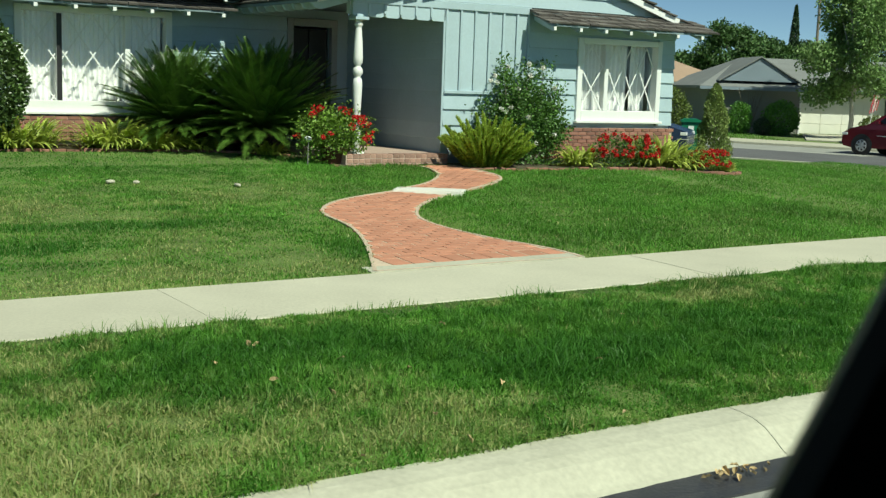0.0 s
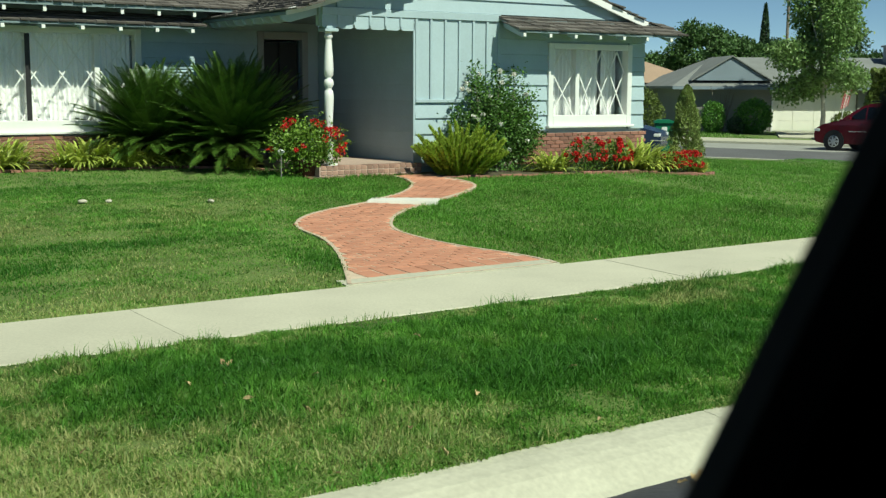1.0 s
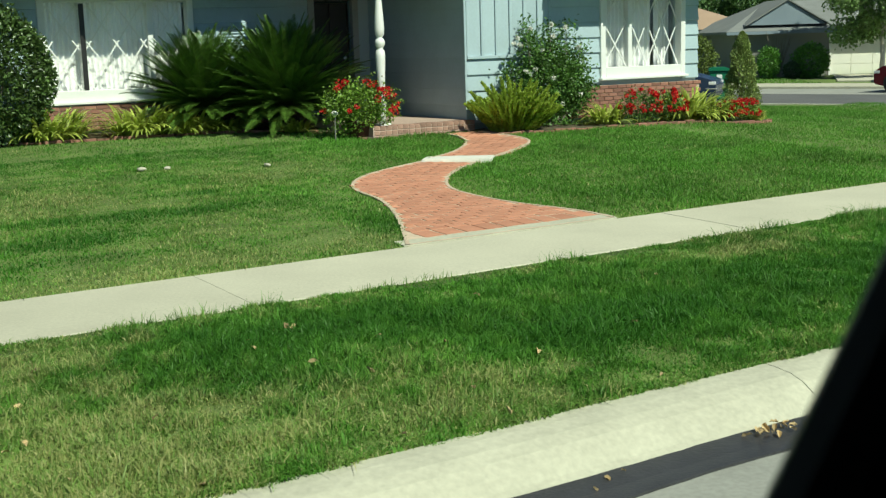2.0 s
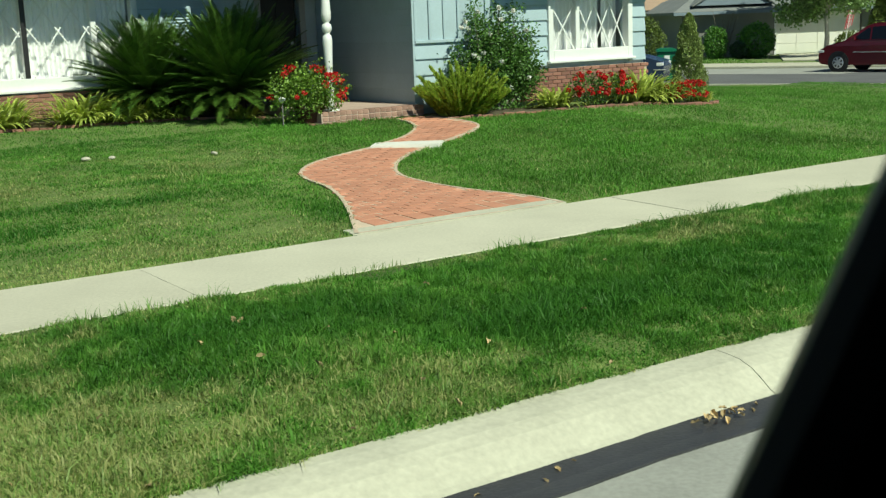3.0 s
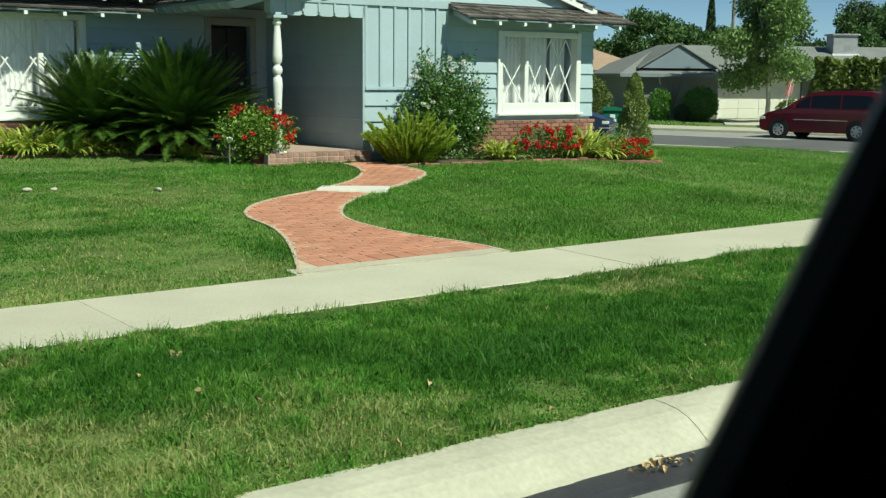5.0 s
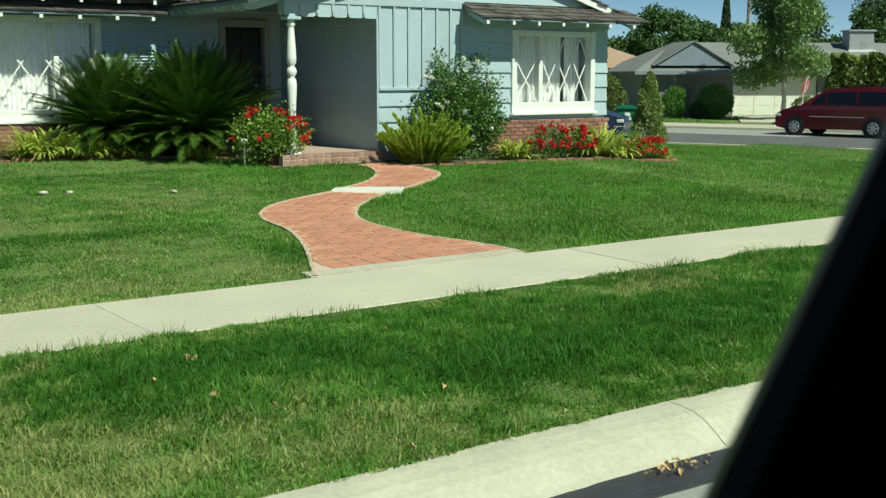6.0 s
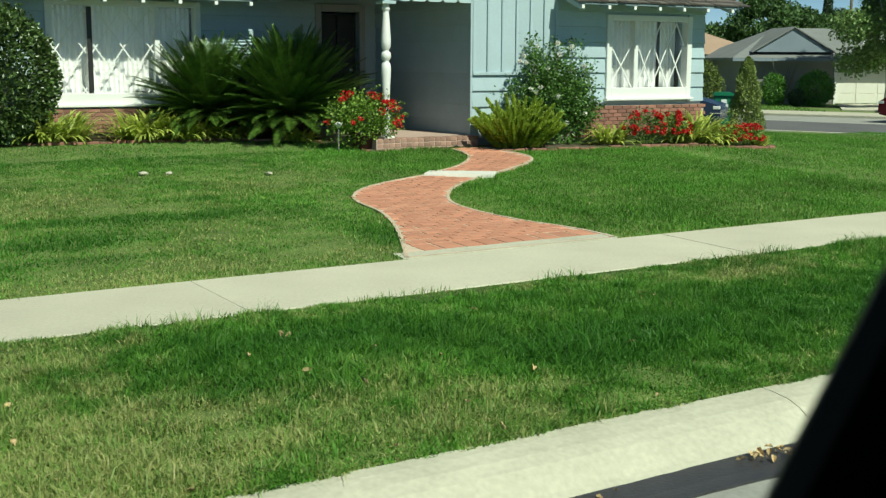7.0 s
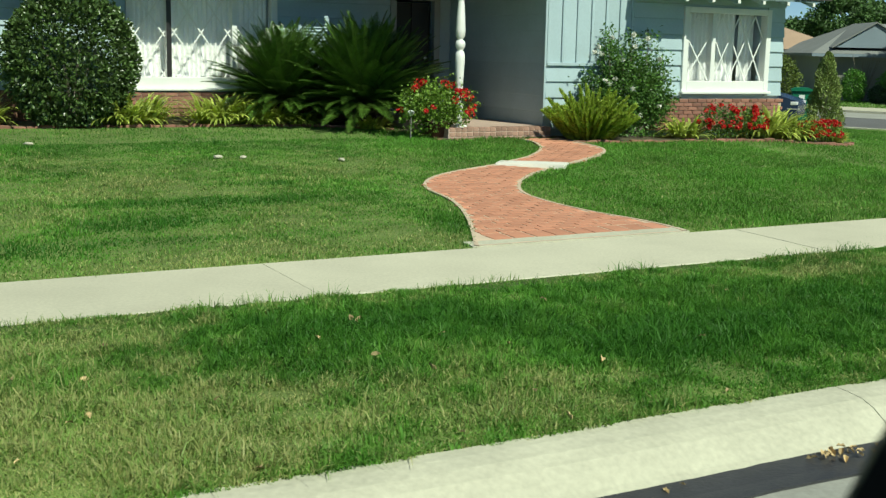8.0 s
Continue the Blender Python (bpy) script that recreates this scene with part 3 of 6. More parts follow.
bm = bmesh.new()
lathe(bm, [(0.03, 0), (0.03, 0.03), (0.012, 0.035)], 10)
bmesh.ops.transform(bm, matrix=Matrix.Translation((-0.50, WING + 0.08, 1.75)) @ Matrix.Rotation(radians(90), 4, "X"), verts=bm.verts[:])
part("door_knob", bm, M_RIM, door)

# turned porch post, beam and scalloped valance
bm = bmesh.new()
lathe(bm, [(0.075, 0.72), (0.075, 0.95), (0.055, 0.98), (0.085, 1.02), (0.06, 1.06), (0.05, 1.10), (0.072, 1.35), (0.095, 1.72), (0.098, 1.80), (0.085, 1.88), (0.052, 1.905), (0.072, 1.93), (0.098, 1.97),
           (0.10, 2.01), (0.085, 2.05), (0.05, 2.075), (0.06, 2.09), (0.092, 2.13), (0.098, 2.22), (0.085, 2.42), (0.062, 2.66), (0.060, 2.69), (0.088, 2.71), (0.088, 2.735), (0.062, 2.76), (0.07, 2.775), (0.085, 2.79)], 20, (-1.58, 0.02))
for v in bm.verts:
    v.co.x, v.co.y = -1.58 + (v.co.x + 1.58) * 0.8, 0.02 + (v.co.y - 0.02) * 0.8
post = part("porch_post", bm, M_WHITE, house, "white turned wooden porch post", True)
part("capital", boxes((-1.70, -1.46, -0.10, 0.14, 2.79, 2.84), (-1.66, -1.50, -0.06, 0.10, 2.84, 2.88), bevel=0.006), M_SIDING, post)
part("plinth", boxes((-1.68, -1.48, -0.08, 0.12, FLOOR - 0.003, 0.745), bevel=0.006), M_WHITE, post)
part("porch_beam", boxes((-1.74, 0.0, 0.03, 0.13, 2.88, 3.16)), M_SIDING, house)
nv = 6
wv = 1.72 / nv
for k in range(nv):
    u0 = -1.72 + wv * k
    bm = bmesh.new()
    prism(bm, [(u0 + 0.004, 3.05), (u0 + 0.004, 2.875), (u0 + 0.05, 2.845), (u0 + wv - 0.05, 2.845), (u0 + wv - 0.004, 2.875), (u0 + wv - 0.004, 3.05)], -0.03, 0.025)
    part("valance_board", bm, M_SIDING, house)
    if k:
        part("batten", boxes((u0 - 0.02, u0 + 0.02, -0.055, -0.031, 2.90, 3.05), bevel=0.004), M_SIDING, house)

# porch floor with a brick face
part("porch_slab", boxes((-1.85, -0.0, -0.02, WING, 0.45, FLOOR), bevel=0.004), M_PORCH, house, "worn pinkish concrete porch floor")
part("porch_edge_mortar", boxes((-1.87, 0.0, -0.192, -0.022, 0.42, FLOOR - 0.010)), M_PORCH, house)
part("corner_board", boxes((-0.04, 0.0, -0.03, 0.05, 0.6, 3.05), bevel=0.004), M_SIDING, house)


# ---- roofs ----
def slope_matrix(origin, along, up):
    """Roof frame: x along the eave, y up the slope, z out of the roof."""
    x, y = Vector(along).normalized(), Vector(up).normalized()
    z = x.cross(y)
    m = Matrix((x, y, z)).transposed().to_4x4()
    m.translation = origin
    return m


def shingle_field(parent, m, x0, x1, y0, y1, step, width, keep, as_parts, th=0.022):
    """Courses of split shingles, each tilted on the course below it; keep(x, y) trims the field."""
    bm_all = bmesh.new()
    rnd = random.Random(int(abs(x0 * 13 + y1 * 7)) + 5)
    y = y0
    while y < y1:
        x = x0 + rnd.uniform(-0.1, 0)
        while x < x1:
            w = width * rnd.uniform(0.6, 1.35)
            if keep(x + w / 2, y + step / 2):
                jag = rnd.uniform(-0.012, 0.012)
                t = th * rnd.uniform(0.7, 1.4)
                bm = bm_all if not as_parts else bmesh.new()
                vs = box(bm, x + 0.004, x + w - 0.004, y + jag, min(y + step * 1.35, y1 + 0.1), 0.004, t)
                for v in vs:
                    up = (v.co.y - y) / step
                    v.co.z += 0.026 * (1 - up) if v.co.z > 0.01 else 0.018 * (1 - up)
                    v.co = m @ v.co
                if as_parts:
                    part("shingle", bm, M_SHINGLE, parent)
            x += w
        y += step
    if as_parts:
        bm_all.free()
    else:
        part("shingles", bm_all, M_SHINGLE, parent)["kind"] = "stuff"


def roof_slab(name, corners, th, mat):
    """A flat roof deck through four corners, th thick below them."""
    bm = bmesh.new()
    top = [bm.verts.new(c) for c in corners]
    bot = [bm.verts.new(Vector(c) - Vector((0, 0, th))) for c in corners]
    bm.faces.new(top)
    bm.faces.new(bot[::-1])
    for k in range(len(corners)):
        n = (k + 1) % len(corners)
        bm.faces.new((top[k], bot[k], bot[n], top[n]))
    bmesh.ops.recalc_face_normals(bm, faces=bm.faces[:])
    return part(name, bm, mat, house)


RIDGE_Z = GZ + GS * GH
FY = -0.11      # front edge of the gable roof
gl = roof_slab("roof", [(GC - GH, FY, GZ), (GC, FY, RIDGE_Z), (GC, 9.3, RIDGE_Z), (GC - GH, 9.3, GZ)], 0.05, M_SOFFIT_SHADE)
gr = roof_slab("roof", [(GC, FY, RIDGE_Z), (GC + GH + 0.05, FY, GZ), (GC + GH + 0.05, 9.3, GZ), (GC, 9.3, RIDGE_Z)], 0.05, M_SOFFIT_SHADE)
n = math.hypot(1, GS)
shingle_field(gl, slope_matrix((GC - GH, 9.3, GZ), (0, -1, 0), (1, 0, GS)), 0.0, 9.7, -0.03, GH * n, 0.19, 0.17, lambda x, y: x > 4.5, False)
shingle_field(gr, slope_matrix((GC + GH + 0.05, FY, GZ), (0, 1, 0), (-1, 0, GS)), -0.03, 9.6, -0.03, GH * n, 0.19, 0.2, lambda x, y: x < 3, False)
# white barge boards, curved at their feet
for s, end in ((-1, GC - GH), (1, GC + GH)):
    bm = bmesh.new()
    pts = []
    for k in range(15):
        f = k / 14
        u = end - s * f * GH - s * -0.02
        z = GZ + GS * f * GH - 0.01 + 0.05 * math.exp(-f * 7)
        pts.append((u, z, 0.115 - 0.015 * math.exp(-f * 9)))
    ring = [[bm.verts.new((u, y, z - d)) for d, y in ((0, FY - 0.045), (w, FY - 0.045), (w, FY), (0, FY))] for u, z, w in pts]
    for r0, r1 in zip(ring, ring[1:]):
        for k in range(4):
            bm.faces.new((r0[k], r1[k], r1[(k + 1) % 4], r0[(k + 1) % 4]))
    bm.faces.new(ring[0])
    bm.faces.new(ring[-1][::-1])
    bmesh.ops.recalc_face_normals(bm, faces=bm.faces[:])
    part("barge_board", bm, M_WHITE, house, "white painted barge board")
# scalloped rafter tails along the porch roof's eave
for k in range(9):
    y = FY + 0.18 + 0.34 * k
    bm = bmesh.new()
    prism(bm, [(GC - GH - 0.02, GZ - 0.06), (GC - GH + 0.6, GZ + 0.13), (GC - GH + 0.6, GZ - 0.02), (GC - GH + 0.14, GZ - 0.15), (GC - GH + 0.03, GZ - 0.135)], y, y + 0.07)
    part("rafter_tail", bm, M_SIDING, house)
# ceiling wears the darkened soffit colour, which deepens the porch shade
part("porch_ceiling", boxes((GC - GH + 0.5, 0.0, 0.15, WING, 3.09, 3.11)), M_SOFFIT_SHADE, house)

# recessed wing's main roof
EZ, EY = 3.24, 2.62
wr = roof_slab("roof", [(-10.2, EY, EZ), (GC, EY, EZ), (GC, 6.9, EZ + 0.33 * (6.9 - EY)), (-10.2, 6.9, EZ + 0.33 * (6.9 - EY))], 0.05, M_SOFFIT_SHADE)
roof_slab("roof", [(-10.2, 6.9, EZ + 0.33 * (6.9 - EY)), (GC, 6.9, EZ + 0.33 * (6.9 - EY)), (GC, 10, EZ), (-10.2, 10, EZ)], 0.05, M_SHINGLE)


def under_gable(x, y):
    u = -10.2 + x
    yy = EY + y / n
    z = EZ + 0.33 * (yy - EY)
    return not (u > GC - GH and z < GZ + GS * (u - (GC - GH)))


shingle_field(wr, slope_matrix((-10.2, EY, EZ), (1, 0, 0), (0, 1, 0.33)), 1.2, 9.6, -0.03, 2.2, 0.19, 0.17, under_gable, False)


def white_tail(u, y, z, slope_dx=0.5, size=0.085):
    """A rafter tail with a white end."""
    bm = bmesh.new()
    prism(bm, [(0, 0), (slope_dx, slope_dx * 0.33), (slope_dx, slope_dx * 0.33 - size), (0.02, -size)], -0.025, 0.025)
    m = Matrix.Translation((u, y, z)) @ Matrix.Rotation(radians(90), 4, "Z")
    bmesh.ops.transform(bm, matrix=m, verts=bm.verts[:])
    t = part("rafter_tail", bm, M_SOFFIT_SHADE, house)
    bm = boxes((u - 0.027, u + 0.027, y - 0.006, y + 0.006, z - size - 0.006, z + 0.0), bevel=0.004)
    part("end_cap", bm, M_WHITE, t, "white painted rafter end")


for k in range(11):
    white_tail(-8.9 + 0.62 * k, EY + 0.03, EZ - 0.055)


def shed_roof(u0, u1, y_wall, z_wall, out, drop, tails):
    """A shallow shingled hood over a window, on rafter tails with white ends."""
    deck = roof_slab("window_hood", [(u0, y_wall - out, z_wall - drop), (u1, y_wall - out, z_wall - drop), (u1, y_wall - 0.06, z_wall), (u0, y_wall - 0.06, z_wall)], 0.03, M_SOFFIT_SHADE)
    L = math.hypot(out, drop)
    shingle_field(deck, slope_matrix((u0, y_wall - out, z_wall - drop), (1, 0, 0), (0, out, drop)), 0, u1 - u0, -0.02, L - 0.08, 0.185, 0.24, lambda x, y: True, True)
    for u in tails:
        bm = bmesh.new()
        yo = y_wall - out
        prism(bm, [(yo + 0.02, z_wall - drop - 0.032), (y_wall - 0.04, z_wall - 0.05), (y_wall - 0.04, z_wall - 0.16), (yo + 0.05, z_wall - drop - 0.11), (yo + 0.02, z_wall - drop - 0.09)], u - 0.028, u + 0.028)
        for v in bm.verts:
            v.co = Vector((v.co.y, v.co.x, v.co.z))
        bmesh.ops.recalc_face_normals(bm, faces=bm.faces[:])
        t = part("rafter_tail", bm, M_SIDING, deck)
    for u in tails:
        part("end_cap", boxes((u - 0.03, u + 0.03, yo + 0.006, yo + 0.019, z_wall - drop - 0.10, z_wall - drop - 0.034), bevel=0.004), M_WHITE, deck, "white painted rafter end")


shed_roof(1.68, 5.42, 0.0, 3.13, 0.62, 0.24, [1.80, 2.36, 2.92, 3.48, 4.04, 4.60, 5.20])
shed_roof(-8.6, -2.62, WING, 3.13, 0.62, 0.20, [-8.3 + 0.62 * k for k in range(10)])

# brick footing under the windows: bricks as pieces
def brick_wall(u0, u1, y, z0, z1, label):
    base = part("brick_base", boxes((u0, u1, y - 0.05, y + 0.02, z0, z1)), M_MORTAR, house, label)
    bm = boxes((-0.095, 0.095, -0.05, 0.05, -0.029, 0.029), bevel=0.004)
    me = bpy.data.meshes.new("brick")
    bm.to_mesh(me)
    bm.free()
    me.materials.append(M_BRICK)
    rnd = random.Random(int(u0 * 10) + 60)
    k, z = 0, z1 - 0.031
    while z > z0 + 0.02:
        u = u0 + (0.1 if k % 2 else 0.0) + 0.095
        while u < u1 - 0.05:
            b = link_mesh("brick", me, None, base)
            b.matrix_basis = pose(u, y - 0.018 + rnd.uniform(-0.003, 0.003), z, rnd.uniform(-1, 1), rnd.uniform(-1, 1), rnd.uniform(-1, 1))
            u += 0.2
        z -= 0.068
        k += 1


brick_wall(1.72, 5.08, -0.03, 0.62, 1.15, "reddish brick footing below the window")
brick_wall(-7.2, -3.2, WING - 0.03, 0.72, 1.12, "reddish brick footing below the wide window")
for u0, u1 in ((-9.5, -7.2), (-3.2, -1.3)):
    part("plain_footing", boxes((u0, u1, WING - 0.04, WING + 0.02, 0.4, 1.15)), M_BRICK, house)
# brick edge of the porch floor
M_EDGEBRICK = material("worn porch brick", (0.33, 0.20, 0.155), 0.85, var=0.3, scale=6, fine=60, bump=0.6, per_object=0.25)
me = bpy.data.meshes.new("porch_brick")
bm = boxes((-0.048, 0.048, -0.1, 0.1, -0.032, 0.032), bevel=0.005)
bm.to_mesh(me)
bm.free()
me.materials.append(M_EDGEBRICK)
for k in range(18):
    for zz in (FLOOR - 0.028, FLOOR - 0.104, FLOOR - 0.18):
        b = link_mesh("brick", me, None, house)
        b.matrix_basis = pose(-1.80 + 0.104 * k, -0.10, zz + 0.003 * math.sin(k * 5.1), 0, 0, math.sin(k * 3.3))


# ---- garden path ----
def garden_path():
    root = tagged(new("garden_path"), "winding red brick garden path with pale mortar joints", "path", kind="structure")
    bm = bmesh.new()
    rows = []
    for (a0, b0), (a1, b1) in zip(EDGE_L, EDGE_R):
        row = []
        for k in range(9):
            f = k / 8
            a, b = a0 + (a1 - a0) * f, b0 + (b1 - b0) * f
            row.append(bm.verts.new(street(a, b, path_z(a, b) + 0.0022)))
        rows.append(row)
    for r0, r1 in zip(rows, rows[1:]):
        for k in range(8):
            bm.faces.new((r0[k], r0[k + 1], r1[k + 1], r1[k]))
    part("mortar_bed", bm, M_MORTAR, root)
    # pale mortar borders
    for name, edge in (("border", EDGE_L), ("border", EDGE_R)):
        bm = bmesh.new()
        ring = []
        for k, (a, b) in enumerate(edge):
            d = edge[min(k + 1, len(edge) - 1)] - edge[max(k - 1, 0)]
            d = d / np.linalg.norm(d)
            nx, ny = -d[1] * 0.019, d[0] * 0.019
            z = path_z(a, b)
            ring.append([bm.verts.new(street(a + s * nx, b + s * ny, z + h)) for s, h in ((-1, -0.05), (-1, 0.009), (1, 0.009), (1, -0.05))])
        for r0, r1 in zip(ring, ring[1:]):
            for k in range(4):
                bm.faces.new((r0[k], r1[k], r1[(k + 1) % 4], r0[(k + 1) % 4]))
        bmesh.ops.recalc_face_normals(bm, faces=bm.faces[:])
        part(name, bm, M_MORTAR, root)
    # concrete threshold at the pavement
    bm = bmesh.new()
    aa = np.linspace(5.08, 7.50, 12)
    ring = [[bm.verts.new(street(a, b, z)) for b, z in ((8.675, 0.15), (8.675, 0.243), (8.85 + 0.01 * math.sin(a * 9), 0.256), (8.85, 0.15))] for a in aa]
    for r0, r1 in zip(ring, ring[1:]):
        for k in range(4):
            bm.faces.new((r0[k], r1[k], r1[(k + 1) % 4], r0[(k + 1) % 4]))
    bm.faces.new(ring[0])
    bm.faces.new(ring[-1][::-1])
    bmesh.ops.recalc_face_normals(bm, faces=bm.faces[:])
    part("threshold", bm, M_KERB, root, "pale concrete threshold strip")

    def brick_mesh(w, d):
        b = boxes((-w / 2, w / 2, -d / 2, d / 2, -0.03, 0.006), bevel=0.0)
        me = bpy.data.meshes.new("brick")
        b.to_mesh(me)
        b.free()
        me.materials.append(M_BRICKPATH)
        return me
    stretcher, soldier = brick_mesh(0.196, 0.088), brick_mesh(0.20, 0.26)
    rnd = random.Random(3)
    spots = []
    for k in range(13):                     # first band of larger pavers
        spots.append((5.30 + 0.222 * k, 8.992, soldier, 0))
    row, b = 0, 9.19
    while b < 15.8:
        a = 4.9 + (0.105 if row % 2 else 0)
        while a < 10.7:
            spots.append((a, b, stretcher, 0))
            a += 0.212
        row += 1
        b += 0.104
    a_, b_ = np.array([s[0] for s in spots]), np.array([s[1] for s in spots])
    shrink = inside(a_ - 0.06, b_, PATH_POLY) & inside(a_ + 0.06, b_, PATH_POLY)
    step = (b_ + 0.70 * a_ > 18.84) & (b_ + 0.70 * a_ < 19.46)
    cut = {s: inside(a_ + s * 0.050 - 0.022, b_, PATH_POLY) & inside(a_ + s * 0.050 + 0.022, b_, PATH_POLY) for s in (-1, 1)}
    rest, count = bmesh.new(), 0
    for (a, b, me, r), ok, st, c0, c1 in zip(spots, shrink, step, cut[-1], cut[1]):
        if not st and not ok and b > 9.15:      # cut bricks along the borders
            for s, fits in ((-1, c0), (1, c1)):
                if fits:
                    box(rest, s * 0.050 - 0.047, s * 0.050 + 0.047, -0.044, 0.044, -0.03, 0.005, Matrix.Translation(street(a, b, path_z(a, b))) @ pose(0, 0, 0, 3, 0, 34))
        if not ok or st:
            continue
        z = path_z(a, b)
        slope = 0.040 if b > 8.67 else 0
        m = Matrix.Translation(street(a + rnd.uniform(-.004, .004), b + rnd.uniform(-.004, .004), z + rnd.uniform(-0.002, 0.003))) @ pose(0, 0, 0, math.degrees(slope), rnd.uniform(-.6, .6), 34 + rnd.uniform(-1.5, 1.5))
        if count < 300:
            o = link_mesh("brick", me, None, root)
            o.matrix_basis = m
            count += 1
        else:
            box(rest, -0.098, 0.098, -0.044, 0.044, -0.03, 0.006, m)
    part("further_bricks", rest, M_BRICKPATH, root)["kind"] = "stuff"


garden_path()


def path_step():
    bm = bmesh.new()
    c = [(8.06, 13.24), (8.82, 12.72), (9.10, 13.02), (8.34, 13.56)]
    z = soil(8.5, 13.1)
    vs = [bm.verts.new(street(a, b, z + h)) for h in (-0.06, 0.05) for a, b in c]
    for f in ((3, 2, 1, 0), (4, 5, 6, 7), (0, 1, 5, 4), (1, 2, 6, 5), (2, 3, 7, 6), (3, 0, 4, 7)):
        bm.faces.new([vs[k] for k in f])
    bmesh.ops.bevel(bm, geom=bm.edges[:], offset=0.012, segments=2, affect="EDGES")
    tagged(part("path_step", bm, M_WHITESTEP), "white painted concrete step across the brick path", "step")


path_step()


# ---- flower beds ----
BED_R = [(-0.05, -0.02), (0.0, -0.88), (1.7, -1.03), (3.5, -1.13), (5.0, -1.23), (5.85, -1.05), (6.5, -0.5), (6.4, 0.6), (5.3, 0.6), (5.3, -0.02)]
BED_L = [(-9.2, 2.45), (-5.67, 2.40), (-2.95, 2.15), (-2.3, 1.55), (-1.95, 0.7), (-2.0, -0.25), (-1.80, -0.3), (-1.75, 3.28), (-9.2, 3.28)]


def bed(poly, label):
    bm = bmesh.new()
    vs = []
    for u, i in poly:
        p = house_pt(u, i)
        vs.append(bm.verts.new((p.x, p.y, soil_at(p) + 0.03)))
    f = bm.faces.new(vs)
    bmesh.ops.triangulate(bm, faces=[f])
    ext = bmesh.ops.extrude_face_region(bm, geom=bm.faces[:])
    for v in [e for e in ext["geom"] if isinstance(e, bmesh.types.BMVert)]:
        v.co.z -= 0.15
    bmesh.ops.recalc_face_normals(bm, faces=bm.faces[:])
    tagged(part("flower_bed", bm, M_SOIL), label, "flower bed", kind="structure")


bed(BED_R, "dark bare soil of the planted front bed")
bed(BED_L, "dark bare soil of the planted side bed")


def edging(poly, label, seed):
    root = tagged(new("bed_edging"), label, "edging", kind="structure")
    bm = boxes((-0.098, 0.098, -0.048, 0.048, -0.06, 0.055), bevel=0.007)
    me = bpy.data.meshes.new("brick")
    bm.to_mesh(me)
    bm.free()
    me.materials.append(M_BRICK)
    rnd = random.Random(seed)
    line = smooth_line(poly, 400)
    s = np.concatenate([[0], np.cumsum(np.linalg.norm(np.diff(line, axis=0), axis=1))])
    t = 0.1
    while t < s[-1]:
        u, i = np.interp(t, s, line[:, 0]), np.interp(t, s, line[:, 1])
        u2, i2 = np.interp(t + 0.05, s, line[:, 0]), np.interp(t + 0.05, s, line[:, 1])
        p = house_pt(u, i)
        o = link_mesh("brick", me, None, root)
        o.matrix_basis = pose(p.x, p.y, soil_at(p) - 0.012 + rnd.uniform(-0.018, 0.012), rnd.uniform(-4, 4), rnd.uniform(-3, 3), 33 + math.degrees(math.atan2(i2 - i, u2 - u)) + rnd.uniform(-3, 3))
        t += 0.207


edging([(0.0, -0.90), (1.7, -1.05), (3.5, -1.15), (5.0, -1.25), (5.9, -1.05), (6.5, -0.5)], "weathered brick edging along the front bed", 5)
edging([(-9.2, 2.43), (-5.67, 2.38), (-2.95, 2.13), (-2.3, 1.53), (-1.97, 0.7), (-2.0, -0.25)], "weathered brick edging along the side bed", 6)


# ---- lawns ----
def clump_noise(a, b, f, seed):
    """Cheap smooth noise on arrays, about -1 to 1."""
    r = np.random.default_rng(seed)
    out = np.zeros_like(a)
    for k in range(7):
        th = r.uniform(0, math.pi)
        w = f * r.uniform(0.6, 1.7)
        out += np.sin((a * math.cos(th) + b * math.sin(th)) * w + r.uniform(0, 6.28))
    return out / 3.2


def spot(a, b, ca, cb, ra, rb):
    return np.exp(-(((a - ca) / ra) ** 2 + ((b - cb) / rb) ** 2))


